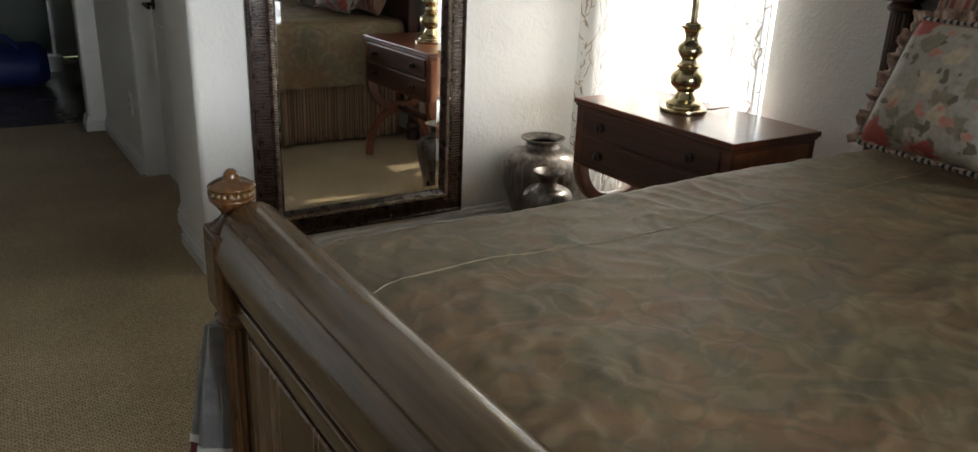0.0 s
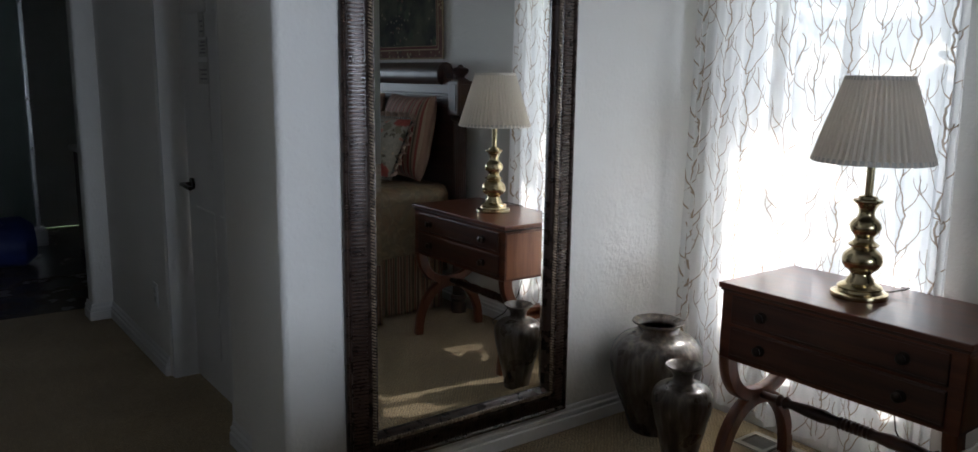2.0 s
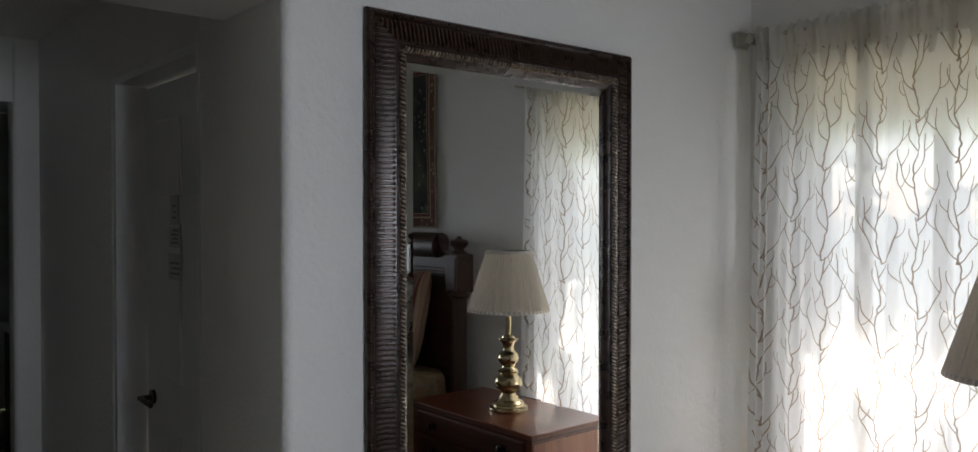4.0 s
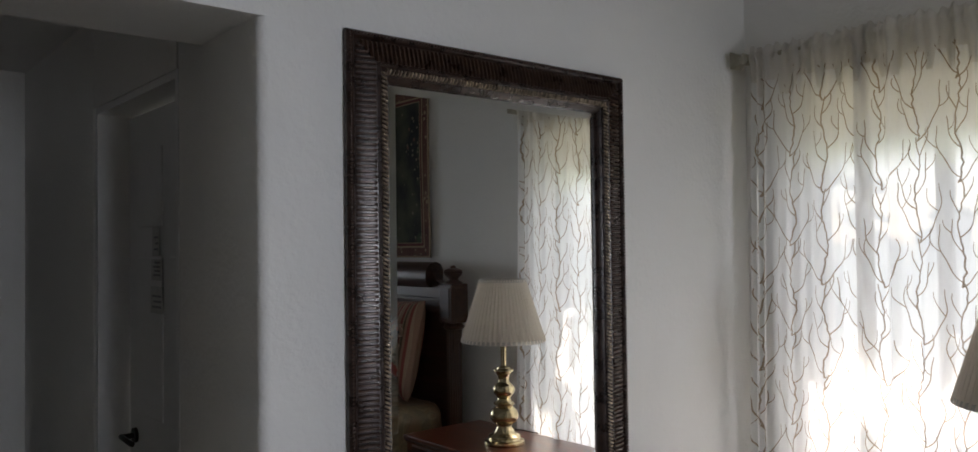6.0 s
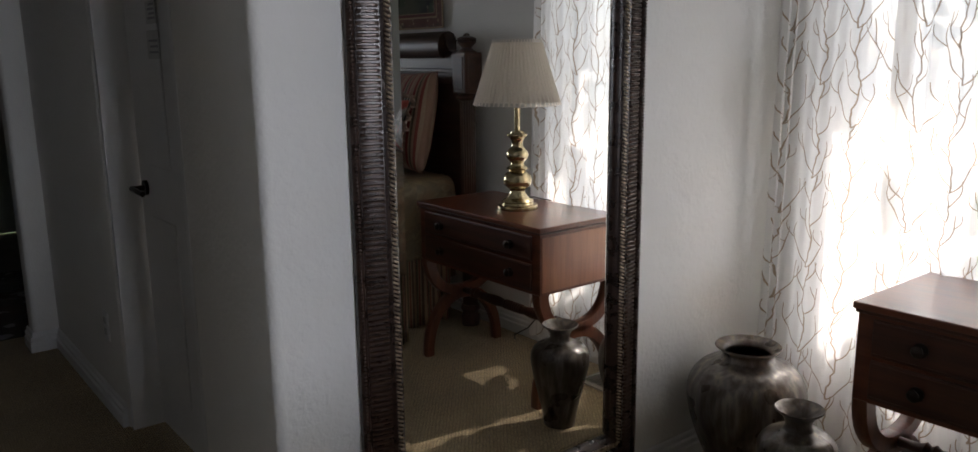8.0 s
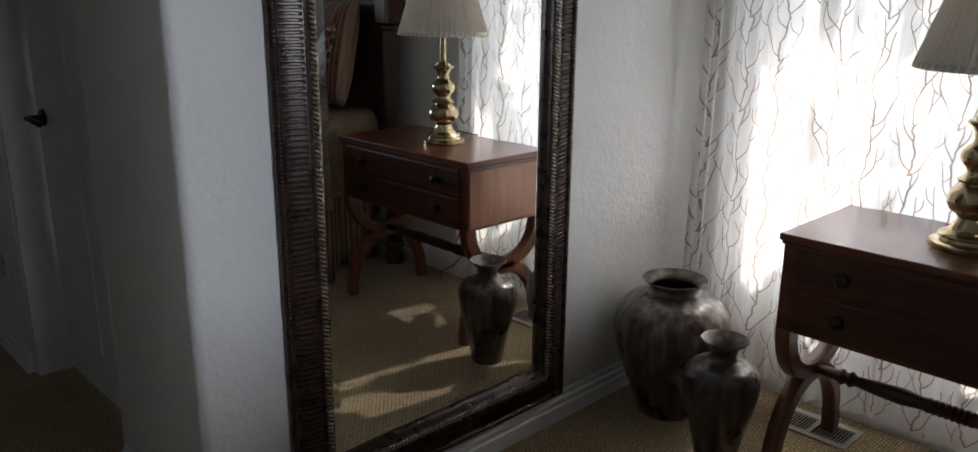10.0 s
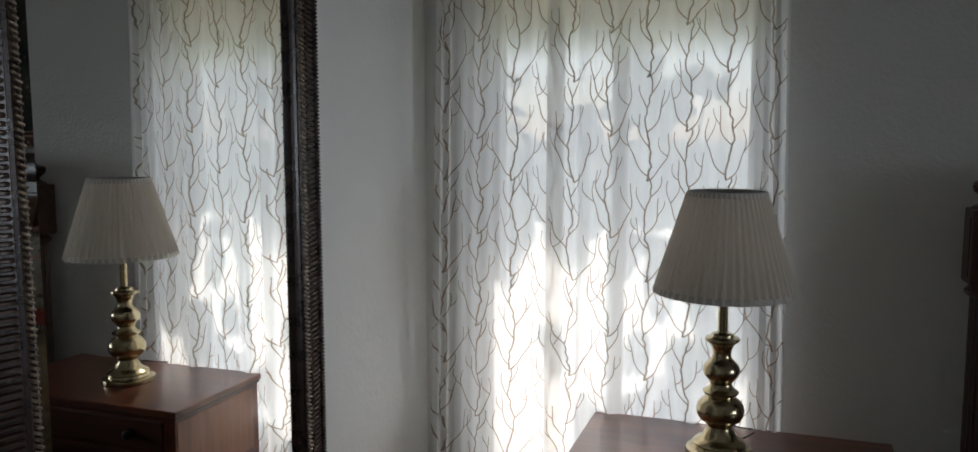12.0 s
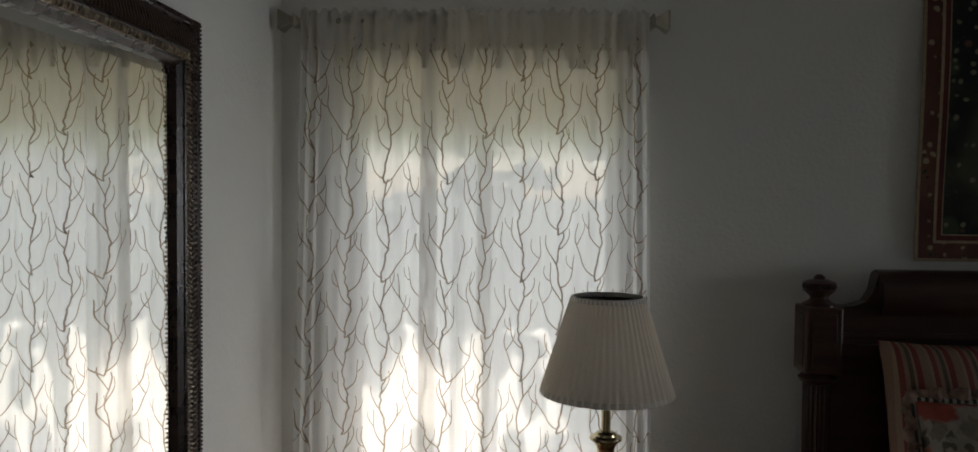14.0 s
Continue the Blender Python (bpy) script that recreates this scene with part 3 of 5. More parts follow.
# ---- curtains ----
ROD_Z, CURTAIN_X = 2.222, 2.772


def fold(y, z):
    """How far the gathered cloth stands into the room at a place on the window."""
    low = 1 - z / ROD_Z
    a = 2 * math.pi * (y + 0.006 * math.sin(3 * z + 9 * y)) / 0.105
    wave = 0.0055 * math.sin(a) + 0.0028 * math.sin(2.3 * a + 1.1) + 0.006 * math.sin(0.37 * a + 0.8 + 0.4 * z)
    gather = max(0.0, (z - 1.98) / 0.22)
    edge = max(0.0, 1 - (2.968 - y) / 0.09) + max(0.0, 1 - (y - 1.93) / 0.09)
    wave += 0.016 * min(edge, 1) * math.sin(2 * math.pi * y / 0.028) - 0.021 * math.exp(-((y - 2.487) / 0.011) ** 2)
    return CURTAIN_X + wave * (0.75 + 0.6 * low) + gather * 0.004 * math.sin(2 * math.pi * y / 0.036)


def flare(y, z, mid=2.45, half=0.52):
    """The cloth spreads a little towards the floor."""
    return y + (y - mid) / half * 0.045 * (1 - z / ROD_Z)


def curtain(label, ya, yb, inset, seed):
    ob = thing("curtain", CURTAIN_X, (ya + yb) / 2, 0.02, label, "curtain", "sheer curtains on the rod")
    org = Vector((CURTAIN_X, (ya + yb) / 2, 0.02))

    def at(y, z, lift=0.0):
        return Vector((fold(y, z) - inset - lift, flare(y, z), z)) - org

    def sheet(z_lo, z_hi, nz):
        bm = bmesh.new()
        ny = int((yb - ya) / 0.006)
        rows = [[bm.verts.new(at(ya + (yb - ya) * i / ny, z_lo + (z_hi - z_lo) * k / nz)) for i in range(ny + 1)] for k in range(nz + 1)]
        for a, b in zip(rows, rows[1:]):
            for i in range(ny):
                bm.faces.new((a[i], a[i + 1], b[i + 1], b[i]))
        return bm

    part("panel", sheet(0.075, 2.165, 36), SHEER, ob, "", True)
    bm = bmesh.new()
    ny = int((yb - ya) / 0.004)
    rows = []
    for k, (z, bulge) in enumerate(((2.135, 0.001), (2.150, 0.002), (2.172, 0.003), (2.192, 0.006), (2.208, 0.012), (2.222, 0.015), (2.236, 0.012), (2.245, 0.009), (2.253, 0.007))):
        row = []
        for i in range(ny + 1):
            y = ya + (yb - ya) * i / ny
            jag = 0.006 * math.sin(y * 210 + seed) + 0.005 * math.sin(y * 77) if k >= 7 else (-0.055 * min(1.0, max(0.0, 1.6 * math.sin(y * 74 + 2.2 * math.sin(y * 19)))) if k == 0 else 0)
            p = at(y, z, 0.001 + bulge + 0.003 * math.sin(y * 260 + 2 * k))
            row.append(bm.verts.new(p + Vector((0, 0, jag))))
        rows.append(row)
    for a, b in zip(rows, rows[1:]):
        for i in range(ny):
            bm.faces.new((a[i], a[i + 1], b[i + 1], b[i]))
    part("rod_pocket", bm, SHEER_HEM, ob, "gathered double rod pocket", True)

    # embroidered branches
    rng = random.Random(seed)
    bm = bmesh.new()

    def ribbon(pts, w0, w1):
        last = None
        for i, (y, z) in enumerate(pts):
            if not (ya + 0.003 < y < yb - 0.003 and 0.085 < z < 2.2):
                last = None
                continue
            a, b = pts[max(i - 1, 0)], pts[min(i + 1, len(pts) - 1)]
            dy, dz = b[0] - a[0], b[1] - a[1]
            n = math.hypot(dy, dz) or 1
            w = (w0 + (w1 - w0) * i / (len(pts) - 1)) / 2
            cur = (bm.verts.new(at(y - dz / n * w, z + dy / n * w, 0.002)), bm.verts.new(at(y + dz / n * w, z - dy / n * w, 0.002)))
            if last:
                bm.faces.new((last[0], last[1], cur[1], cur[0]))
            last = cur

    def twig(y, z, side, ang, length, w, fork):
        """A branch that leaves the stem outwards and bends up, with one small fork."""
        pts, n = [], max(5, int(length / 0.013))
        bend = rng.uniform(0.85, 1.15) * ang
        for i in range(n + 1):
            pts.append((y, z))
            a = side * (ang - bend * (i / n) ** 0.8 * 1.15 + 0.18 * math.sin(i * 0.9 + ang * 9))
            y, z = y + math.sin(a) * length / n, z + math.cos(a) * length / n
            if fork and i == int(n * 0.55):
                twig(y, z, side * rng.choice((1, 1, -1)), rng.uniform(0.6, 0.95), length * 0.42, w * 0.75, False)
        ribbon(pts, w, w * 0.55)

    columns = int((yb - ya) / 0.113)
    for c in range(-1, columns + 1):
        y0 = ya + 0.035 + 0.113 * c
        z0 = -0.22 + (c % 2) * 0.17 + rng.uniform(-0.02, 0.02)
        while z0 < 2.2:
            tall = 0.300
            stem = [(y0 + 0.009 * math.sin(9.0 * k / 22 + c) + 0.004 * rng.uniform(-1, 1), z0 + tall * 1.04 * k / 22) for k in range(23)]
            ribbon(stem, 0.0054, 0.0040)
            for f, side, ang, length in ((0.04, -1, 0.95, 0.17), (0.07, 1, 0.9, 0.165), (0.34, 1, 0.75, 0.125), (0.48, -1, 0.75, 0.12), (0.70, 1, 0.65, 0.085), (0.82, -1, 0.7, 0.08)):
                b = stem[int(f * 22)]
                twig(b[0], b[1], side, ang * rng.uniform(0.85, 1.15), length * rng.uniform(0.8, 1.15), 0.0040, length > 0.1)
            z0 += tall
    part("embroidery", bm, EMBROIDERY, ob, "taupe embroidered bare branches")
    return ob


curtain("white sheer curtain panel embroidered with taupe bare branches", 2.553, 2.968, 0.0, 3)
curtain("white sheer curtain panel embroidered with taupe branches, overlapping its neighbour", 1.93, 2.602, 0.012, 8)

rod = thing("curtain_rod", CURTAIN_X, 2.4525, ROD_Z, "pewter curtain rod with squared flared finials above the window", "curtain rod")
bm = bmesh.new()
tube(bm, ((0.0, -0.545, 0), (0.0, 0.545, 0)), 0.0095, 12)
part("rod", bm, PEWTER, rod, "", True)
for s in (-1, 1):
    bm = bmesh.new()
    secs = ((0.524, 0.010, 0.010), (0.533, 0.020, 0.020), (0.538, 0.020, 0.020), (0.541, 0.012, 0.012), (0.553, 0.016, 0.016), (0.572, 0.028, 0.028), (0.577, 0.030, 0.030), (0.582, 0.028, 0.028))
    rings = [[bm.verts.new((sx * a, s * y, sz * b)) for sx, sz in ((-1, -1), (1, -1), (1, 1), (-1, 1))] for y, a, b in secs]
    for a, b in zip(rings, rings[1:]):
        for k in range(4):
            bm.faces.new((a[k], a[(k + 1) % 4], b[(k + 1) % 4], b[k]))
    bm.faces.new(rings[0]), bm.faces.new(rings[-1])
    part("finial", bm, PEWTER, rod, "squared flared pewter finial")
    part("bracket", boxes((0.0, s * 0.526 - 0.008, -0.02, EAST - CURTAIN_X, s * 0.526 + 0.008, -0.008), (EAST - CURTAIN_X - 0.005, s * 0.526 - 0.010, -0.035, EAST - CURTAIN_X, s * 0.526 + 0.010, 0.012)), PEWTER, rod)

# ---- wall mirror ----
MX0, MX1, MZ0, MZ1 = 1.195, 2.166, 0.092, 2.092
mirror = thing("wall_mirror", (MX0 + MX1) / 2, NORTH, MZ0, "tall wall mirror in a ribbed bronze frame with rope edge", "mirror")
MW, MH = MX1 - MX0, MZ1 - MZ0


def rim(bm, profile):
    """A mitred frame: (inset from the outer edge, stand-off from the wall) pairs swept round."""
    rings = []
    for i, o in profile:
        rings.append([bm.verts.new((sx * (MW / 2 - i), -o, (MH - i) if sz else i)) for sx, sz in ((-1, 0), (1, 0), (1, 1), (-1, 1))])
    for a, b in zip(rings, rings[1:]):
        for k in range(4):
            bm.faces.new((a[k], a[(k + 1) % 4], b[(k + 1) % 4], b[k]))
    return bm


def cove(i):
    """Stand-off of the hollow ribbed slope at an inset."""
    t = (i - 0.020) / 0.056
    return 0.022 + 0.013 * t ** 1.4


part("outer_edge", rim(bmesh.new(), [(0.004, 0.0), (0.0, 0.006), (0.0, 0.017), (0.003, 0.022), (0.008, 0.026), (0.014, 0.026), (0.018, 0.022), (0.020, 0.019)]), BRONZE, mirror)
part("cove", rim(bmesh.new(), [(0.018, 0.0185)] + [(0.020 + 0.056 * k / 8, cove(0.020 + 0.056 * k / 8) - 0.003) for k in range(9)]), BRONZE, mirror)
part("inner_band", rim(bmesh.new(), [(0.074, 0.027), (0.076, 0.033), (0.082, 0.036), (0.088, 0.033), (0.099, 0.033), (0.103, 0.030), (0.104, 0.026), (0.110, 0.022), (0.116, 0.017), (0.1195, 0.007)]), BRONZE, mirror)


def along_rim(inset, step, start=0.0):
    """Places along the four sides of the frame at an inset: the side's turn and the place."""
    for side in range(4):
        span = (MW if side % 2 == 0 else MH) - 2 * inset
        n = int(span / step)
        for k in range(n):
            s = -span / 2 + (k + 0.5) * span / n
            if side == 0:
                yield 0, Vector((s, 0, inset))
            elif side == 1:
                yield 1, Vector((MW / 2 - inset, 0, MH / 2 + s))
            elif side == 2:
                yield 2, Vector((s, 0, MH - inset))
            else:
                yield 3, Vector((-MW / 2 + inset, 0, MH / 2 + s))


INWARD = (Vector((0, 0, 1)), Vector((-1, 0, 0)), Vector((0, 0, -1)), Vector((1, 0, 0)))
bm = bmesh.new()
for side, c in along_rim(0.020, 0.0128):
    inn = INWARD[side]
    al = Vector((inn.z, 0, -inn.x))
    s_along = abs(c.x) if side % 2 == 0 else abs(c.z - MH / 2)
    half = (MW if side % 2 == 0 else MH) / 2
    reach = min(0.052, half - 0.020 - s_along)
    if reach < 0.01:
        continue
    prev = None
    for k in range(6):
        i = 0.020 + 0.003 + (reach - 0.003) * k / 5
        base = c + inn * (i - 0.020)
        o = cove(i)
        end = 0.25 if k in (0, 5) else 1.0
        ring = [bm.verts.new(base + al * (-0.0042) + Vector((0, -(o - 0.003), 0))), bm.verts.new(base + al * (-0.002) + Vector((0, -(o + 0.0045 * end), 0))), bm.verts.new(base + al * 0.002 + Vector((0, -(o + 0.0045 * end), 0))), bm.verts.new(base + al * 0.0042 + Vector((0, -(o - 0.003), 0)))]
        if prev:
            for q in range(3):
                bm.faces.new((prev[q], prev[q + 1], ring[q + 1], ring[q]))
        else:
            bm.faces.new(ring)
        prev = ring
    bm.faces.new(prev)
tagged(part("ribs", bm, RIBBRONZE, mirror, "close rubbed bronze ribs across the cove"), kind="stuff")


def bead(bm, c, rx, ry, rz):
    """A small six-sided bead."""
    top, bot = bm.verts.new(c + Vector((0, -ry, 0))), None
    ring = [bm.verts.new(c + Vector((rx * math.cos(a), ry * 0.3, rz * math.sin(a)))) for a in (0, 1.047, 2.094, 3.142, 4.189, 5.236)]
    mid = [bm.verts.new(c + Vector((0.75 * rx * math.cos(a), -ry * 0.7, 0.75 * rz * math.sin(a)))) for a in (0, 1.047, 2.094, 3.142, 4.189, 5.236)]
    for k in range(6):
        j = (k + 1) % 6
        bm.faces.new((ring[k], ring[j], mid[j], mid[k]))
        bm.faces.new((mid[k], mid[j], top))


bm = bmesh.new()
for side, c in along_rim(0.0075, 0.0092):
    bead(bm, c + Vector((0, -0.026, 0)), 0.0036, 0.004, 0.0036)
tagged(part("beading", bm, RIBBRONZE, mirror, "fine bronze beading round the edge", True), kind="stuff")
# twisted rope and leaf edge
bm = bmesh.new()
for n, (side, c) in enumerate(along_rim(0.0935, 0.0105)):
    inn = INWARD[side]
    al = Vector((inn.z, 0, -inn.x))
    o = Vector((0, -0.0325, 0))
    lift = 0.0055 if n % 3 else 0.008
    pts = [(-0.0065, -0.0075, 0), (-0.001, -0.0085, 0), (0.0065, 0.0075, 0), (0.001, 0.0085, 0)]
    lo = [bm.verts.new(c + o + al * a + inn * i) for a, i, _ in pts]
    hi = [bm.verts.new(c + o + al * a * 0.6 + inn * i * 0.75 + Vector((0, -lift, 0))) for a, i, _ in pts]
    for k in range(4):
        bm.faces.new((lo[k], lo[(k + 1) % 4], hi[(k + 1) % 4], hi[k]))
    bm.faces.new(hi)
tagged(part("rope_edge", bm, ROPEGOLD, mirror, "rubbed gold twisted rope edge", True), kind="stuff")
# bevelled glass
GI, GB, GO = 0.1185, 0.021, 0.0105
bm = bmesh.new()
outer = [bm.verts.new((sx * (MW / 2 - GI), -GO + 0.0022, (MH - GI) if sz else GI)) for sx, sz in ((-1, 0), (1, 0), (1, 1), (-1, 1))]
inner = [bm.verts.new((sx * (MW / 2 - GI - GB), -GO, (MH - GI - GB) if sz else GI + GB)) for sx, sz in ((-1, 0), (1, 0), (1, 1), (-1, 1))]
for k in range(4):
    j = (k + 1) % 4
    bm.faces.new((outer[k], outer[j], inner[j], inner[k]))
bm.faces.new(inner)
part("glass", bm, MIRROR, mirror, "bevelled mirror glass")
part("backing", boxes((-MW / 2 + 0.006, -0.006, 0.006, MW / 2 - 0.006, -0.001, MH - 0.006)), BRONZE, mirror)

# ---- nightstand ----
NX0, NX1, NY0, NY1, NTOP = 2.315, 2.765, 1.618, 2.445, 0.732
ns = thing("nightstand", (NX0 + NX1) / 2, (NY0 + NY1) / 2, 0, "mahogany two-drawer nightstand on curved crossed legs", "nightstand")
hx, hy = (NX1 - NX0) / 2, (NY1 - NY0) / 2
part("top", boxes((-hx, -hy, NTOP - 0.020, hx, hy, NTOP), bevel=0.004), MAHOGANY, ns, "polished mahogany top")
part("case", boxes((-hx + 0.012, -hy + 0.012, 0.462, hx - 0.012, hy - 0.012, NTOP - 0.0205), bevel=0.003), MAHOGANY, ns)
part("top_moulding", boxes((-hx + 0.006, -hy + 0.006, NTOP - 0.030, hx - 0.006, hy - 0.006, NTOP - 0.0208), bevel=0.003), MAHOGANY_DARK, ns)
for za, zb in ((0.476, 0.583), (0.594, 0.694)):
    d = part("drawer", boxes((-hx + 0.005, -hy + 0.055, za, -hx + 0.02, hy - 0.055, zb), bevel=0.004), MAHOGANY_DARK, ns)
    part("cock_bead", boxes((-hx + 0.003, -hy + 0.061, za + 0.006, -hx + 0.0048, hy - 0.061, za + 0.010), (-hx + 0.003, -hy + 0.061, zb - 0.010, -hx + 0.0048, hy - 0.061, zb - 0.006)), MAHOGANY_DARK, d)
    for ky in (-0.235, 0.235):
        bm = bmesh.new()
        prof = [(0.019, 0.0), (0.019, 0.002), (0.008, 0.004), (0.007, 0.012), (0.014, 0.017), (0.016, 0.022), (0.011, 0.027), (0.0005, 0.029)]
        rings = [[bm.verts.new((-hx + 0.0045 - h, ky + r * math.cos(2 * math.pi * i / 16), (za + zb) / 2 + r * math.sin(2 * math.pi * i / 16))) for i in range(16)] for r, h in prof]
        for a, b in zip(rings, rings[1:]):
            for i in range(16):
                bm.faces.new((a[i], a[(i + 1) % 16], b[(i + 1) % 16], b[i]))
        part("knob", bm, KNOB, d, "dark bronze knob", True)
for s in (-1, 1):
    # inlaid band on the end panels
    ye = s * (hy - 0.0115)
    part("end_panel", boxes((-hx + 0.022, min(ye, ye + s * 0.002), 0.475, hx - 0.045, max(ye, ye + s * 0.002), 0.69)), END_VENEER_LIT, ns)


def strip_arc(bm, pts, y, wide, thick):
    """A bowed leg: a bar of rectangular section along (x, z) points, thicker towards its ends."""
    rings = []
    n = len(pts) - 1
    for i, (x, z) in enumerate(pts):
        a, b = pts[max(i - 1, 0)], pts[min(i + 1, n)]
        dx, dz = b[0] - a[0], b[1] - a[1]
        q = math.hypot(dx, dz)
        px, pz = -dz / q, dx / q
        w = wide * (1.0 - 0.25 * i / n) / 2
        rings.append([bm.verts.new((x + px * w * u, y + thick * v, z + pz * w * u)) for u, v in ((-1, -0.38), (-0.85, -0.5), (0.85, -0.5), (1, -0.38), (1, 0.38), (0.85, 0.5), (-0.85, 0.5), (-1, 0.38))])
    for a, b in zip(rings, rings[1:]):
        for k in range(8):
            bm.faces.new((a[k], a[(k + 1) % 8], b[(k + 1) % 8], b[k]))
    bm.faces.new(rings[0]), bm.faces.new(rings[-1])
    return bm


CROSS = 0.292
for s in (-1, 1):
    yl = s * (hy - 0.035)
    for t in (-1, 1):
        up = [(t * (hx - 0.035) * math.cos(radians(a)) ** 0.8 if a < 90 else 0.0, 0.468 - (0.468 - CROSS) * math.sin(radians(a))) for a in range(0, 91, 9)]
        part("upper_leg", strip_arc(bmesh.new(), up, yl, 0.058, 0.042), MAHOGANY_Z, ns, "", True)
        down = [(t * (hx - 0.022) * math.sin(radians(a)), (CROSS - 0.016) * math.cos(radians(a)) ** 0.9) for a in range(0, 91, 9)]
        down = [(x, max(z, 0.0)) for x, z in down]
        part("leg", strip_arc(bmesh.new(), down, yl, 0.054, 0.042), MAHOGANY_Z, ns, "", True)
        part("foot", boxes((t * (hx - 0.022) - 0.019, yl - 0.018, 0.0, t * (hx - 0.022) + 0.019, yl + 0.018, 0.022), bevel=0.004), MAHOGANY_DARK, ns)
bm = bmesh.new()
L0 = hy - 0.05
prof = [(0.014, -L0), (0.016, -0.30), (0.024, -0.285), (0.016, -0.272), (0.024, -0.26), (0.015, -0.245), (0.021, -0.18), (0.024, -0.12), (0.018, -0.07)]
prof += [(0.019 + 0.003 * (k % 2), -0.06 + 0.12 * k / 16) for k in range(17)]
prof += [(r, -h) for r, h in reversed(prof[:9])]
lathe(bm, prof, 0, CROSS - 0.006, 18, "y")
part("stretcher", bm, MAHOGANY_DARK, ns, "turned and reeded stretcher", True)

# ---- brass lamp ----
LX, LY = 2.535, 2.062
lamp = thing("table_lamp", LX, LY, NTOP, "turned brass table lamp with a pleated off-white shade", "lamp")
bm = bmesh.new()
prof = [(0.0005, 0.0), (0.086, 0.0), (0.088, 0.004), (0.086, 0.016), (0.080, 0.019), (0.070, 0.021), (0.066, 0.028), (0.069, 0.034), (0.064, 0.040), (0.050, 0.046), (0.042, 0.055), (0.040, 0.062), (0.033, 0.070), (0.032, 0.078), (0.038, 0.086), (0.052, 0.096), (0.060, 0.110), (0.062, 0.124), (0.058, 0.139), (0.048, 0.151), (0.038, 0.158), (0.035, 0.163), (0.045, 0.168), (0.047, 0.173), (0.038, 0.179), (0.030, 0.186), (0.028, 0.194), (0.034, 0.204), (0.044, 0.215), (0.048, 0.228), (0.045, 0.242), (0.036, 0.253), (0.026, 0.262), (0.023, 0.272), (0.026, 0.288), (0.034, 0.302), (0.043, 0.308), (0.045, 0.312), (0.043, 0.317), (0.030, 0.320), (0.028, 0.327), (0.018, 0.331)]
lathe(bm, prof, seg=48)
part("body", bm, BRASS, lamp, "polished turned brass body", True)
bm = bmesh.new()
tube(bm, ((0, 0, 0.328), (0, 0, 0.46)), 0.0125, 16)
part("stem", bm, BRASS, lamp, "", True)
SHZ0, SHZ1, SHR0, SHR1 = 0.438, 0.700, 0.1745, 0.096


def pleat_ring(bm, r, z, n=52):
    vs = []
    for i in range(n * 4):
        a = 2 * math.pi * i / (n * 4)
        k = (0.0, 0.9, 1.0, 0.15)[i % 4]
        vs.append(bm.verts.new(((r + 0.010 * r / 0.18 * k) * math.cos(a), (r + 0.010 * r / 0.18 * k) * math.sin(a), z)))
    return vs


bm = bmesh.new()
rings = [pleat_ring(bm, SHR0 + (SHR1 - SHR0) * t, SHZ0 + (SHZ1 - SHZ0) * t) for t in (0, 0.33, 0.66, 1)]
for a, b in zip(rings, rings[1:]):
    for i in range(len(a)):
        j = (i + 1) % len(a)
        bm.faces.new((a[i], a[j], b[j], b[i]))
shade = part("shade", bm, SHADECLOTH, lamp, "pleated off-white cloth shade")
for r, z, h in ((SHR0, SHZ0 - 0.003, 0.016), (SHR1, SHZ1 - 0.012, 0.014)):
    bm = bmesh.new()
    lathe(bm, [(r + 0.003, z), (r + 0.0075, z + 0.002), (r + 0.0075 - 0.3 * h, z + h), (r + 0.002 - 0.3 * h, z + h), (r + 0.003, z)], seg=72)
    part("trim_band", bm, SHADETRIM, shade, "", True)
bm = bmesh.new()
for a in (0, 2.094, 4.189):
    tube(bm, ((0.008 * math.cos(a), 0.008 * math.sin(a), 0.675), (SHR1 * 0.97 * math.cos(a), SHR1 * 0.97 * math.sin(a), 0.69)), 0.002, 6)
tube(bm, ((0, 0, 0.44), (0, 0, 0.69)), 0.004, 8)
part("spider", bm, BRASS, lamp)
cord = thing("lamp_cord", LX, LY, NTOP, "thin dark lamp cord lying on the nightstand and hanging behind it", "cord")
bm = bmesh.new()
tube(bm, [(0.085, -0.02, 0.006), (0.10, -0.055, 0.012), (0.13, -0.085, 0.022), (0.165, -0.08, 0.02), (0.19, -0.05, 0.012), (0.215, -0.03, 0.006), (0.236, -0.02, 0.003), (0.243, -0.016, -0.05), (0.24, -0.01, -0.3), (0.22, -0.06, -0.5), (0.20, -0.16, -0.62), (0.20, -0.26, -0.68), (0.24, -0.3, -0.722)], 0.0028, 6)
part("wire", bm, KNOB, cord, "", True)

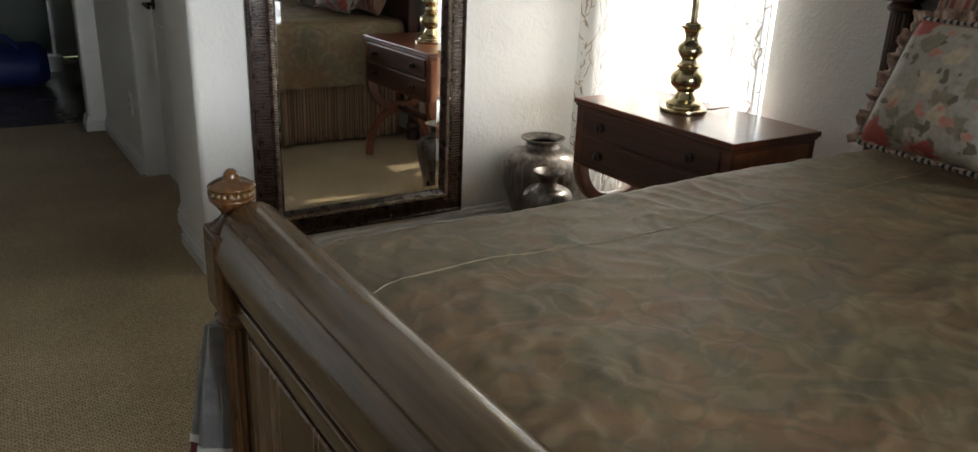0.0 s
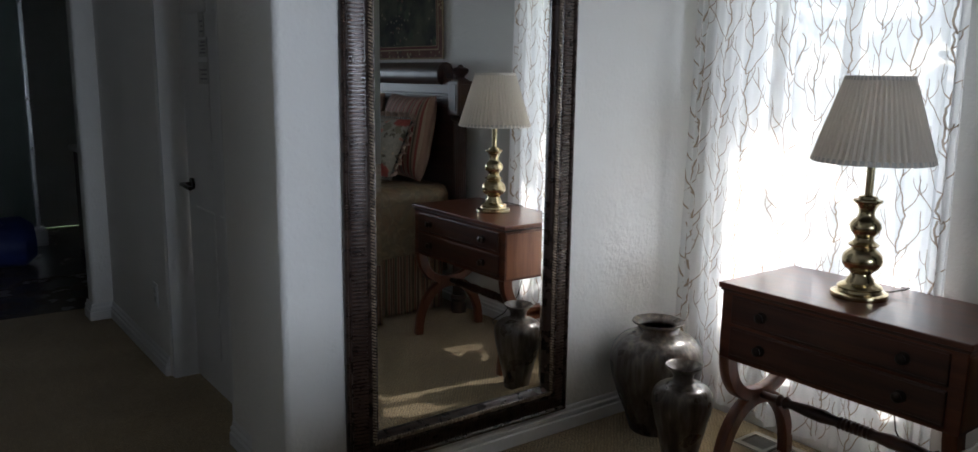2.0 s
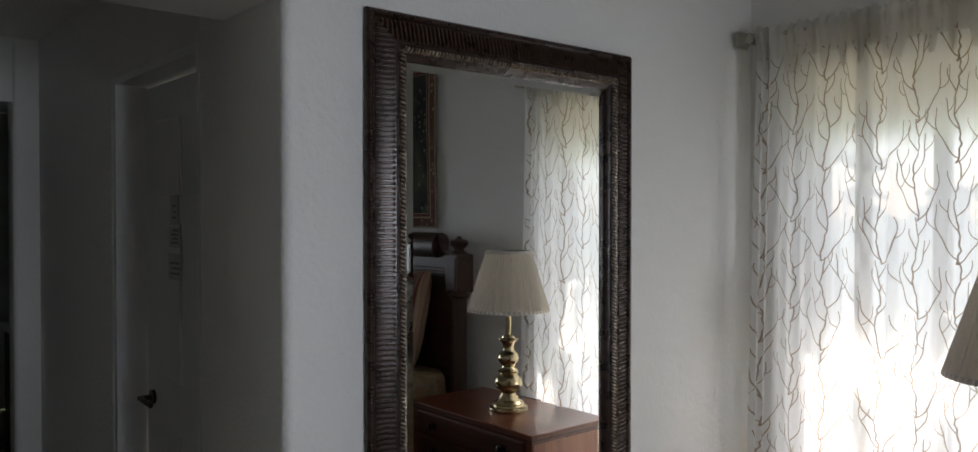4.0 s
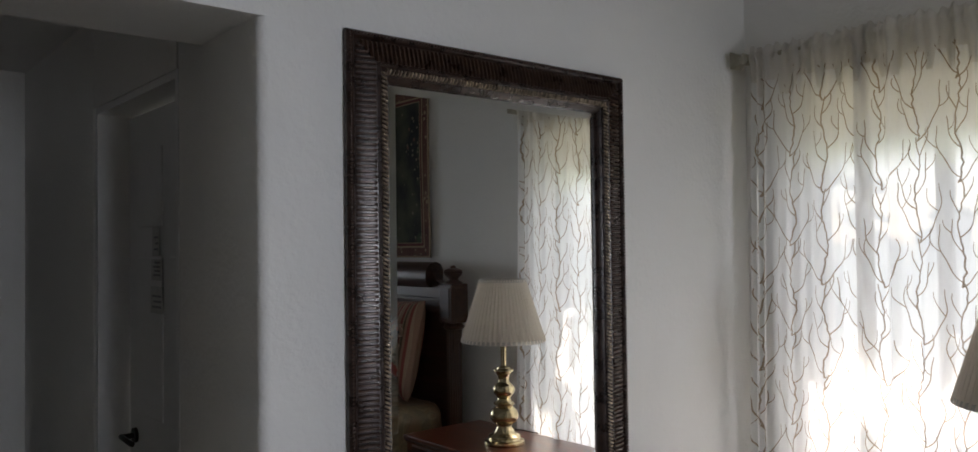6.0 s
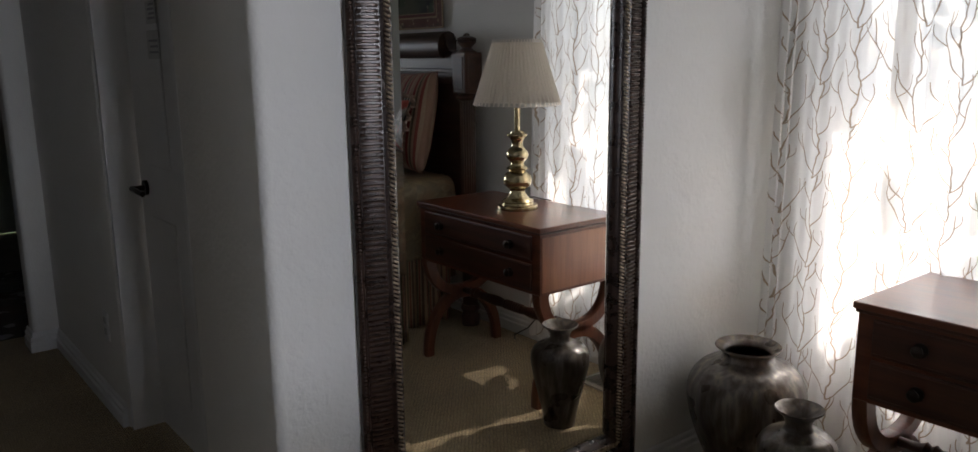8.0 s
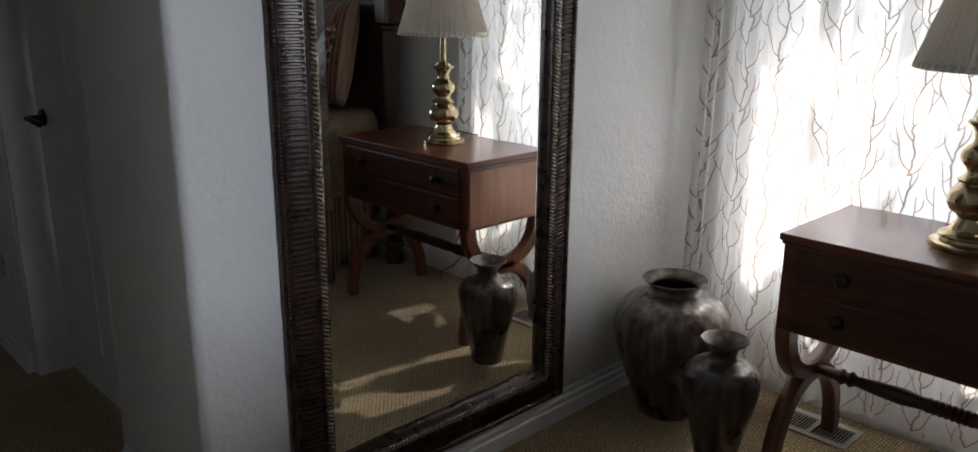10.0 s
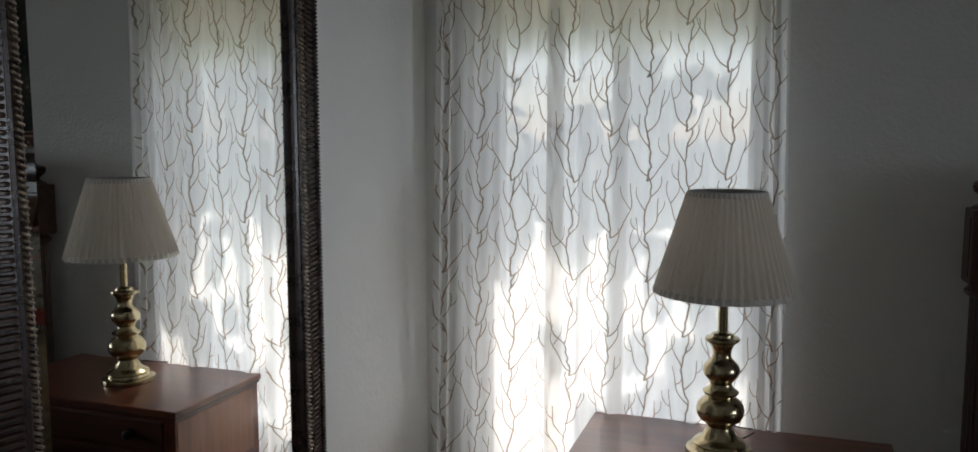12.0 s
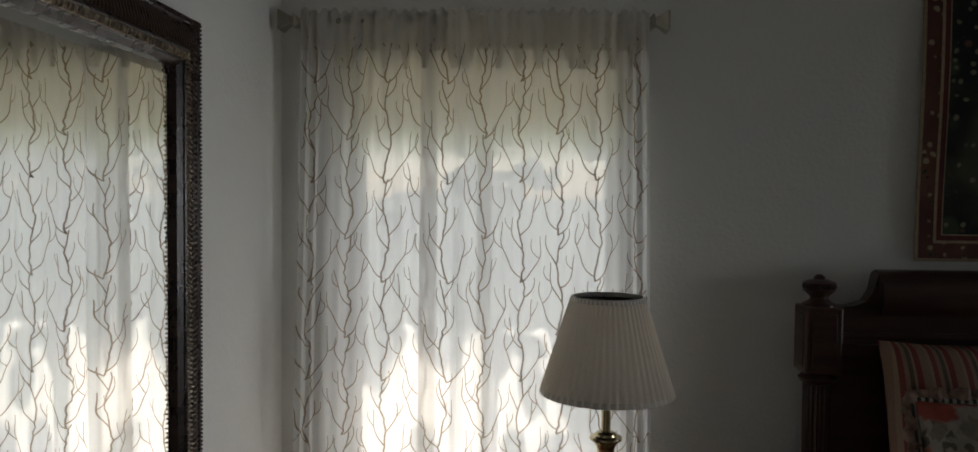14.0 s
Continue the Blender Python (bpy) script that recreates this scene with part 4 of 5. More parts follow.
# ---- vases ----
def vase(label, x, y, body, neck):
    v = thing("floor_vase", x, y, 0, label, "vase", "glazed floor vases by the window")
    b = smooth_profile(body, 5)
    n = smooth_profile(neck, 5)
    bm = bmesh.new()
    lathe(bm, [(0.0005, 0.0)] + b + [(r - 0.009, h - 0.003) for r, h in reversed(b[6:])] + [(0.0005, 0.03)], seg=48)
    part("body", bm, VASE, v, "", True)
    bm = bmesh.new()
    lathe(bm, n + [(n[-1][0] + 0.002, n[-1][1] + 0.003), (n[-1][0], n[-1][1] + 0.006), (n[-1][0] - 0.006, n[-1][1] + 0.003)] + [(r - 0.008, h) for r, h in reversed(n[:-2])] + [n[0]], seg=48)
    part("neck", bm, VASE, v, "flared glazed rim", True)
    return v


vase("wide charcoal glazed stoneware floor vase with runny brown streaks", 2.482, 2.852,
     [(0.095, 0.0), (0.100, 0.012), (0.118, 0.07), (0.150, 0.15), (0.178, 0.235), (0.186, 0.300), (0.176, 0.350), (0.145, 0.388), (0.105, 0.408), (0.0865, 0.418)],
     [(0.0865, 0.4175), (0.081, 0.426), (0.080, 0.434), (0.088, 0.445), (0.101, 0.453)])
vase("slim charcoal glazed stoneware vase with a flared neck", 2.308, 2.566,
     [(0.058, 0.0), (0.060, 0.01), (0.066, 0.05), (0.084, 0.13), (0.102, 0.205), (0.110, 0.255), (0.106, 0.288), (0.088, 0.312), (0.058, 0.325), (0.0425, 0.332)],
     [(0.0425, 0.3315), (0.037, 0.341), (0.037, 0.352), (0.043, 0.367), (0.057, 0.381), (0.066, 0.388)])

# ---- floor vent ----
vent = thing("floor_vent", 2.72, 2.447, 0.0, "off-white slotted metal floor register in the carpet", "floor vent")
VENT = surface("vent_enamel", (0.40, 0.37, 0.32), (0.49, 0.46, 0.40), 12, 0.45, 0.1)
part("frame", boxes((-0.075, -0.128, 0.0005, -0.05, 0.128, 0.007), (0.05, -0.128, 0.0005, 0.075, 0.128, 0.007), (-0.05, -0.128, 0.0005, 0.05, -0.112, 0.007), (-0.05, 0.112, 0.0005, 0.05, 0.128, 0.007), (-0.05, -0.006, 0.0005, 0.05, 0.006, 0.007)), VENT, vent)
# dark sheet that stands in for the shade inside the slots
part("backing", boxes((-0.05, -0.112, 0.0003, 0.05, 0.112, 0.0012)), KNOB, vent)
for k in range(22):
    yv = -0.106 + 0.0098 * k
    if abs(yv) > 0.008:
        part("slat", boxes((-0.05, yv - 0.0012, 0.0013, 0.05, yv + 0.0012, 0.0034)), VENT, vent)

# ---- bed ----
BY0, BY1, FX, HX = -0.30, 1.412, 0.653, 2.79     # outer posts along y, footboard and headboard along x
YP = 1.345                                      # footboard post
YQ = -0.215
bed = thing("bed", 1.7, 0.555, 0, "carved walnut bed with a rolled footboard and turned post finials", "bed")
B = Vector((1.7, 0.555, 0))


def bed_part(name, bm, material, label="", smooth=False, parent=None):
    ob = part(name, bm, material, parent or bed, label, smooth)
    if parent is None or parent is bed:
        ob.location = -B
    return ob


# rolled top rail of the footboard, seen end on: a broad roll that leans out
roll = [(x + 0.037, z) for x, z in [(0.605, 0.695), (0.588, 0.700), (0.583, 0.712), (0.590, 0.722), (0.575, 0.730), (0.566, 0.745), (0.562, 0.775), (0.568, 0.808), (0.580, 0.835), (0.583, 0.838), (0.583, 0.845), (0.590, 0.851), (0.604, 0.863), (0.630, 0.872), (0.652, 0.869), (0.670, 0.858), (0.680, 0.840), (0.681, 0.815), (0.672, 0.79), (0.655, 0.775), (0.645, 0.74), (0.645, 0.695)]]
bed_part("footboard_roll", extrude_y(bmesh.new(), roll, YQ + 0.04, YP - 0.04), BEDWOOD, "broad rolled walnut top rail", True)
bed_part("footboard_panel", boxes((0.6380, YQ + 0.03, 0.09, 0.6700, YP - 0.03, 0.70)), BEDWOOD)
bed_part("footboard_moulding", boxes((0.6240, YQ + 0.05, 0.655, 0.6390, YP - 0.05, 0.69), (0.6200, YQ + 0.05, 0.14, 0.6390, YP - 0.05, 0.20), bevel=0.004), BEDWOOD)
for k in range(3):
    w = (YP - YQ - 0.16) / 3
    a = YQ + 0.08 + k * w
    bed_part("raised_panel", boxes((0.6280, a + 0.02, 0.22, 0.6378, a + w - 0.02, 0.635), bevel=0.008), BEDWOOD_Z)
    bed_part("panel_bead", boxes((0.6310, a + 0.010, 0.21, 0.6375, a + 0.0155, 0.645), (0.6310, a + w - 0.0155, 0.21, 0.6375, a + w - 0.010, 0.645), (0.6310, a + 0.0155, 0.6395, 0.6375, a + w - 0.0155, 0.645)), KNOB)


def bed_post(x, y, base, block, top, r, shaft, detail, flutes=10):
    """A post: fluted shaft, collar, square block, and a beaded bun finial."""
    bm = bmesh.new()
    lathe(bm, [(r * 0.95, 0.0), (r * 1.0, 0.05), (r * 0.8, 0.07), (r * 1.05, 0.09), (r * 0.9, 0.11)], x, y, 24)
    lathe(bm, [(r * 0.78, 0.11), (r * 0.84, base - 0.035)], x, y, 80, wobble=lambda a, h: 1 - 0.09 * abs(math.sin(a * flutes / 2 * 2)) ** 0.5)
    lathe(bm, [(r * 0.85, base - 0.036), (r * 1.1, base - 0.026), (r * 1.15, base - 0.018), (r * 0.95, base - 0.008), (r * 0.85, base)], x, y, 28)
    p = bed_part("post", bm, shaft, "", True)
    s = r * 1.12
    bed_part("post_block", boxes((x - s, y - s, base, x + s, y + s, block), bevel=0.006), shaft)
    bed_part("block_inset", boxes((x - s - 0.003, y - s * 0.66, base + 0.02, x - s + 0.004, y + s * 0.66, block - 0.02), (x - s * 0.66, y + s - 0.004, base + 0.02, x + s * 0.66, y + s + 0.003, block - 0.02), bevel=0.002), detail)
    f = (top - block)
    bm = bmesh.new()
    prof = smooth_profile([(r * 1.05, block), (r * 1.0, block + 0.06 * f), (r * 0.62, block + 0.18 * f), (r * 0.52, block + 0.26 * f), (r * 0.68, block + 0.36 * f), (r * 0.94, block + 0.48 * f), (r * 0.99, block + 0.53 * f), (r * 0.86, block + 0.57 * f), (r * 0.86, block + 0.66 * f), (r * 1.0, block + 0.70 * f), (r * 0.97, block + 0.74 * f), (r * 0.62, block + 0.82 * f), (r * 0.36, block + 0.85 * f), (r * 0.31, block + 0.92 * f), (r * 0.16, block + 0.99 * f), (0.001, top)], 4)
    lathe(bm, prof, x, y, 32)
    fin = bed_part("finial", bm, shaft, "turned bun finial", True)
    bm = bmesh.new()
    for k in range(20):
        a = 2 * math.pi * k / 20
        bmesh.ops.create_icosphere(bm, subdivisions=2, radius=r * 0.125, matrix=Matrix.Translation((x + r * 0.90 * math.cos(a), y + r * 0.90 * math.sin(a), block + 0.615 * f)))
    part("beading", bm, detail, fin, "", True)


for py in (YQ, YP):
    bed_post(0.646, py, 0.655, 0.815, 0.926, 0.042, BEDWOOD_Z, BEDWOOD)
for py in (BY0, BY1):
    bed_post(HX - 0.02, py, 1.19, 1.387, 1.48, 0.048, BEDWOOD_SHADED_Z, BEDWOOD_SHADED)
# headboard, in the bed walnut with shade put into its colour
hb = [(HX - 0.045, 1.363), (HX - 0.062, 1.378), (HX - 0.072, 1.408), (HX - 0.07, 1.443), (HX - 0.055, 1.473), (HX - 0.03, 1.490), (HX, 1.495), (HX + 0.03, 1.483), (HX + 0.045, 1.453), (HX + 0.045, 1.363)]
bed_part("headboard_roll", extrude_y(bmesh.new(), hb, BY0 + 0.17, BY1 - 0.17), BEDWOOD_SHADED, "rolled walnut crest rail", True)
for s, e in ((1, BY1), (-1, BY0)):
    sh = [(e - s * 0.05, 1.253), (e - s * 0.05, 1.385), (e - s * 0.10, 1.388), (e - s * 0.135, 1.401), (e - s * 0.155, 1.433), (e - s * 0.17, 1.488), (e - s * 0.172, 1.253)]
    bed_part("headboard_shoulder", extrude_x(bmesh.new(), sh, HX - 0.03, HX + 0.02), BEDWOOD_SHADED)
bed_part("headboard_panel", boxes((HX - 0.02, BY0 + 0.03, 0.3, HX + 0.02, BY1 - 0.03, 1.367)), BEDWOOD_SHADED)
bed_part("headboard_moulding", boxes((HX - 0.038, BY0 + 0.06, 1.235, HX - 0.0205, BY1 - 0.06, 1.275), (HX - 0.034, BY0 + 0.06, 1.29, HX - 0.0205, BY1 - 0.06, 1.31), bevel=0.005), BEDWOOD_SHADED)
for yb in (BY0 + 0.125, BY1 - 0.125):
    bed_part("side_rail", boxes((0.68, yb - 0.014, 0.24, HX - 0.03, yb + 0.014, 0.40), bevel=0.003), BEDWOOD)
MATTRESS = surface("mattress_ticking", (0.5, 0.48, 0.44), (0.58, 0.56, 0.5), 30, 0.8)
tagged(finish("mattress", boxes((0.725, -0.20, 0.41, 2.74, 1.30, 0.735), bevel=0.05), MATTRESS), "off-white mattress and box spring under the bedspread", "mattress")
bed_part("slat_base", boxes((0.715, -0.205, 0.37, 2.74, 1.305, 0.4095)), BEDWOOD)


# bedspread: puffed top, rounded over the side, hanging to the rail
SPREAD = (0.716, 2.735, 0.555, 0.79, 0.07, 0.33)     # x ends, middle, half width, edge rounding, drop


def spread_at(x, s):
    """The bedspread's surface at x and at s metres of cloth from the bed's middle."""
    x0, x1, yc, hw, rad, drop = SPREAD
    flat = hw - rad
    a, sg = abs(s), (1 if s > 0 else -1)
    wob = noise.noise(Vector((x * 2.1, s * 2.3, 0.3)))
    fine = noise.noise(Vector((x * 8 + 2 * wob, s * 5.2 - 3 * wob, 4.0)))
    ridge = 1 - abs(noise.noise(Vector((x * 4.3 + s * 2.4 + wob, s * 4.6 - x * 2.2, 9.0))))
    crease = 1 - abs(noise.noise(Vector((x * 9.3 - s * 3.4 + 2 * wob, s * 8.6 + x * 4.2, 2.0))))
    if a < flat:
        y, z, hang = yc + s, 0.775, 0.0
    elif a < flat + rad * math.pi / 2:
        t = (a - flat) / rad
        y, z, hang = yc + sg * (flat + rad * math.sin(t)), 0.775 - rad * (1 - math.cos(t)), 0.35
    else:
        hang = 1.0
        y, z = yc + sg * hw, 0.775 - rad - (a - flat - rad * math.pi / 2)
        y += sg * (0.012 + 0.020 * math.sin(x * 17 + 3 * wob)) * min(1, (0.702 - z) / 0.25)
    z += (1 - hang) * (0.010 * wob + 0.003 * fine + 0.005 * (ridge ** 8 - 0.35) + 0.0035 * crease ** 10)
    z -= (1 - hang) * 0.075 * (1 - min(1.0, (x - x0) / 0.14)) ** 2.2
    return Vector((x, y, z))


def spread_surface():
    bm = bmesh.new()
    nx, ny = 240, 230
    total = SPREAD[3] - SPREAD[4] + SPREAD[4] * math.pi / 2 + SPREAD[5]
    grid = [[bm.verts.new(spread_at(SPREAD[0] + (SPREAD[1] - SPREAD[0]) * i / nx, -total + 2 * total * j / ny)) for j in range(ny + 1)] for i in range(nx + 1)]
    for a, b in zip(grid, grid[1:]):
        for j in range(ny):
            bm.faces.new((a[j], a[j + 1], b[j + 1], b[j]))
    return bm


spread = finish("bedspread", spread_surface(), DAMASK, True)
sol = spread.modifiers.new("thickness", "SOLIDIFY")
sol.thickness, sol.offset = 0.012, -1
tagged(spread, "olive brown damask bedspread with scrolling pattern, slightly rumpled", "bedspread")
for s0 in (-0.50, 0.50):
    bm = bmesh.new()
    tube(bm, [spread_at(0.735 + 1.975 * k / 120, s0 + 0.01 * math.sin(k * 0.13)) + Vector((0, 0, -0.0006)) for k in range(121)], 0.0026, 6)
    part("seam_piping", bm, DAMASK, spread, "corded seam", True)

for sy, nm in ((1, "plain"), (-1, "plain")):
    bm = bmesh.new()
    rows = []
    yb = (BY1 - 0.094) if sy > 0 else (BY0 + 0.094)
    for k in range(7):
        z = 0.02 + 0.40 * k / 6
        rows.append([bm.verts.new((0.74 + 1.98 * i / 360, yb + sy * (0.012 * math.sin(i * 0.52) + 0.006 * math.sin(i * 0.21)) * (1.15 - 0.5 * k / 6), z)) for i in range(361)])
    for a, b in zip(rows, rows[1:]):
        for i in range(360):
            bm.faces.new((a[i], a[i + 1], b[i + 1], b[i]))
    sk = finish("bed_skirt", bm, STRIPED_SKIRT, True)
    m = sk.modifiers.new("thickness", "SOLIDIFY")
    m.thickness = 0.004
    tagged(sk, "gathered red and tan striped bed skirt hanging to the carpet", "bed skirt", "bed skirts")


# grey throw whose lace-edged corner hangs at the foot post
THROW = surface("grey_quilted_cotton", (0.20, 0.20, 0.21), (0.30, 0.30, 0.31), 26, 0.85, bump=0.5, bump_scale=70)
REDCLOTH = surface("dark_red_cloth", (0.10, 0.012, 0.02), (0.17, 0.02, 0.035), 18, 0.8, bump=0.2)
throw = thing("throw_blanket", 0.645, 1.505, 0, "grey quilted throw with lace and red border by the foot post", "blanket")


def drape(z_lo, z_hi, out_r, material, name, label):
    bm = bmesh.new()
    rows = []
    for k in range(9):
        z = z_lo + (z_hi - z_lo) * k / 8
        t = z / 0.56
        r = 0.018 + out_r * (1 - t) ** 0.8
        rows.append([bm.verts.new(((0.6 * r + 0.012 * math.sin(i * 1.3)) * math.cos(2 * math.pi * i / 36) * 1.2, (r + 0.010 * (1 - t) * math.sin(i * 0.9 + 1)) * math.sin(2 * math.pi * i / 36) * 0.8, z)) for i in range(36)])
    for a, b in zip(rows, rows[1:]):
        for i in range(36):
            bm.faces.new((a[i], a[(i + 1) % 36], b[(i + 1) % 36], b[i]))
    bm.faces.new(rows[0]), bm.faces.new(rows[-1])
    part(name, bm, material, throw, label, True)


drape(0.28, 0.545, 0.130, THROW, "cloth", "grey quilted cotton")
drape(0.262, 0.2795, 0.136, TRIM, "lace", "white lace edge")
drape(0.0, 0.2615, 0.128, REDCLOTH, "border", "dark red border")

# ---- pillows ----
def pillow(name, label, x, y, z, w, h, thick, lean, turn, material, ruffle=None):
    """A stuffed pillow: w along the bed's width, h up its leaning face."""
    ob = new(name)
    ob.empty_display_size = 0.1
    ob.matrix_world = pose(x, y, z, 0, 0, turn) @ pose(0, 0, 0, 0, lean, 0)
    tagged(ob, label, "pillow", "pillows against the headboard")
    bm = bmesh.new()
    n = 26
    sides = []
    for s in (-1, 1):
        g = []
        for i in range(n + 1):
            u = -1 + 2 * i / n
            row = []
            for j in range(n + 1):
                v = -1 + 2 * j / n
                puff = max(0.0, (1 - abs(u) ** 2.6) * (1 - abs(v) ** 2.6)) ** 0.5
                pinch = 1 - 0.06 * (1 - abs(v) ** 2) * abs(u) ** 4
                pv = 1 - 0.06 * (1 - abs(u) ** 2) * abs(v) ** 4
                wr = 0.006 * noise.noise(Vector((u * 3 + s, v * 3, x * 5 + y)))
                row.append(bm.verts.new((s * (thick / 2 * puff + wr * puff), u * w / 2 * pinch, h / 2 + v * h / 2 * pv)))
            g.append(row)
        sides.append(g)
        for a, b in zip(g, g[1:]):
            for j in range(n):
                bm.faces.new((a[j], a[j + 1], b[j + 1], b[j]))
    bmesh.ops.remove_doubles(bm, verts=bm.verts[:], dist=0.0004)
    c = part("cover", bm, material, ob, "", True)
    if ruffle:
        bm = bmesh.new()
        m = 260
        loop = []
        for k in range(m):
            t = 4 * k / m
            e = t - int(t)
            q = -1 + 2 * e
            uu, vv = ((q, -1), (1, q), (-q, 1), (-1, -q))[int(t)]
            loop.append((uu * w / 2 * 0.955, h / 2 + vv * h / 2 * 0.955, uu, vv))
        rows = []
        for r in (0.0, 0.5, 1.0):
            row = []
            for k, (yy, zz, uu, vv) in enumerate(loop):
                d = Vector((uu ** 3, vv ** 3)).normalized()
                amp = 0.016 * r * math.sin(k * 0.62) + 0.008 * r * math.sin(k * 1.7)
                reach = (0.012 if vv < -0.97 else 0.042) * r
                row.append(bm.verts.new((amp, yy + d.x * reach, zz + d.y * reach + 0.004 * r * math.sin(k * 0.9))))
            rows.append(row)
        for a, b in zip(rows, rows[1:]):
            for k in range(m):
                j = (k + 1) % m
                bm.faces.new((a[k], a[j], b[j], b[k]))
        cord = bmesh.new()
        tube(cord, [(0.0, yy * 1.045, h / 2 + (zz - h / 2) * 1.045) for yy, zz, _, _ in loop[::2]] + [(0.0, loop[0][0] * 1.045, h / 2 + (loop[0][1] - h / 2) * 1.045)], 0.0075, 6)
        part("piping", cord, BLACKRUFFLE, c, "black and white piping", True)
        rf = part("ruffle", bm, ruffle, c, "ruffled floral edge", True)
        md = rf.modifiers.new("thickness", "SOLIDIFY")
        md.thickness = 0.003
    return ob


PZ = 0.79
pillow("pillow", "striped red and tan square pillow against the headboard", 2.60, 0.985, PZ, 0.56, 0.52, 0.20, 12, 2, STRIPED_PILLOW)
pillow("pillow", "striped red and tan square pillow against the headboard", 2.60, 0.34, PZ, 0.56, 0.52, 0.20, 12, -3, STRIPED_PILLOW)
pillow("pillow", "floral cream pillow with red roses and a ruffled edge", 2.37, 1.03, PZ + 0.03, 0.44, 0.38, 0.17, 26, -6, FLORAL, FLORAL_RUFFLE)
pillow("pillow", "floral cream pillow with red roses and a ruffled edge", 2.37, 0.28, PZ + 0.03, 0.44, 0.38, 0.17, 26, 4, FLORAL, FLORAL_RUFFLE)

# ---- tapestry over the bed ----
def tapestry_material(name, ground, spots):
    """Woven cloth: a mottled ground with scattered motifs as (scale, size, colour)."""
    m, t, p = nodes_of(name)
    L, N = t.links.new, t.nodes.new
    tc, nz, wv = N("ShaderNodeTexCoord"), N("ShaderNodeTexNoise"), N("ShaderNodeTexNoise")
    nz.inputs["Scale"].default_value, nz.inputs["Detail"].default_value = 6, 6
    wv.inputs["Scale"].default_value = 420
    L(tc.outputs["Object"], nz.inputs["Vector"]), L(tc.outputs["Object"], wv.inputs["Vector"])
    ramp = N("ShaderNodeValToRGB")
    ramp.color_ramp.elements[0].position, ramp.color_ramp.elements[1].position = 0.38, 0.64
    ramp.color_ramp.elements[0].color, ramp.color_ramp.elements[1].color = (*ground[0], 1), (*ground[1], 1)
    L(nz.outputs["Fac"], ramp.inputs[0])
    bend = N("ShaderNodeMix")
    bend.data_type = "VECTOR"
    bend.inputs[0].default_value = 0.05
    L(tc.outputs["Object"], bend.inputs[4]), L(nz.outputs["Color"], bend.inputs[5])
    last = ramp.outputs[0]
    for scale, size, col in spots:
        v, mr, sp, gate, mu, mx = N("ShaderNodeTexVoronoi"), N("ShaderNodeMapRange"), N("ShaderNodeSeparateColor"), N("ShaderNodeMath"), N("ShaderNodeMath"), N("ShaderNodeMix")
        v.inputs["Scale"].default_value = scale
        mr.inputs["From Min"].default_value, mr.inputs["From Max"].default_value = size + 0.06, size - 0.06
        gate.operation, mu.operation, mx.data_type = "GREATER_THAN", "MULTIPLY", "RGBA"
        gate.inputs[1].default_value = 0.5
        L(bend.outputs[1], v.inputs["Vector"]), L(v.outputs["Distance"], mr.inputs[0]), L(v.outputs["Color"], sp.inputs[0]), L(sp.outputs[0], gate.inputs[0])
        L(mr.outputs[0], mu.inputs[0]), L(gate.outputs[0], mu.inputs[1]), L(mu.outputs[0], mx.inputs[0])
        mx.inputs[7].default_value = (*col, 1)
        L(last, mx.inputs[6])
        last = mx.outputs[2]
    L(last, p.inputs["Base Color"])
    p.inputs["Roughness"].default_value = 0.9
    bp = N("ShaderNodeBump")
    bp.inputs["Strength"].default_value, bp.inputs["Distance"].default_value = 0.35, 0.002
    L(wv.outputs["Fac"], bp.inputs["Height"]), L(bp.outputs[0], p.inputs["Normal"])
    return m


TAP_FIELD = tapestry_material("tapestry_garden", ((0.010, 0.013, 0.010), (0.075, 0.075, 0.045)), ((9, 0.30, (0.05, 0.065, 0.035)), (34, 0.26, (0.20, 0.175, 0.12)), (19, 0.20, (0.14, 0.075, 0.055))))
TAP_BORDER = tapestry_material("tapestry_border", ((0.10, 0.035, 0.028), (0.17, 0.075, 0.05)), ((42, 0.38, (0.36, 0.28, 0.17)), (60, 0.30, (0.045, 0.05, 0.03))))
TAP_RED = surface("tapestry_dark_red", (0.10, 0.022, 0.02), (0.15, 0.04, 0.032), 60, 0.9, bump=0.15, bump_scale=300)
TAP_CORD = surface("tapestry_tan_cord", (0.30, 0.22, 0.13), (0.42, 0.32, 0.20), 90, 0.85, bump=0.2, bump_scale=300)
PY0, PY1, PZ0, PZ1 = 0.0, 1.090, 1.516, 2.465
pic = thing("wall_tapestry", EAST, (PY0 + PY1) / 2, PZ0, "dark garden tapestry with patterned red and tan border on a rod", "tapestry")
pw, ph = PY1 - PY0, PZ1 - PZ0


def hang(y, z):
    """The loosely hanging cloth: how far it stands off the wall, and its drift sideways."""
    low = 1 - z / ph
    return -0.016 - 0.005 * math.sin(5.0 * y + 1.2) * low - 0.004 * math.sin(13 * y + 3 * z), 0.007 * math.sin(5.5 * z + 0.6) * low


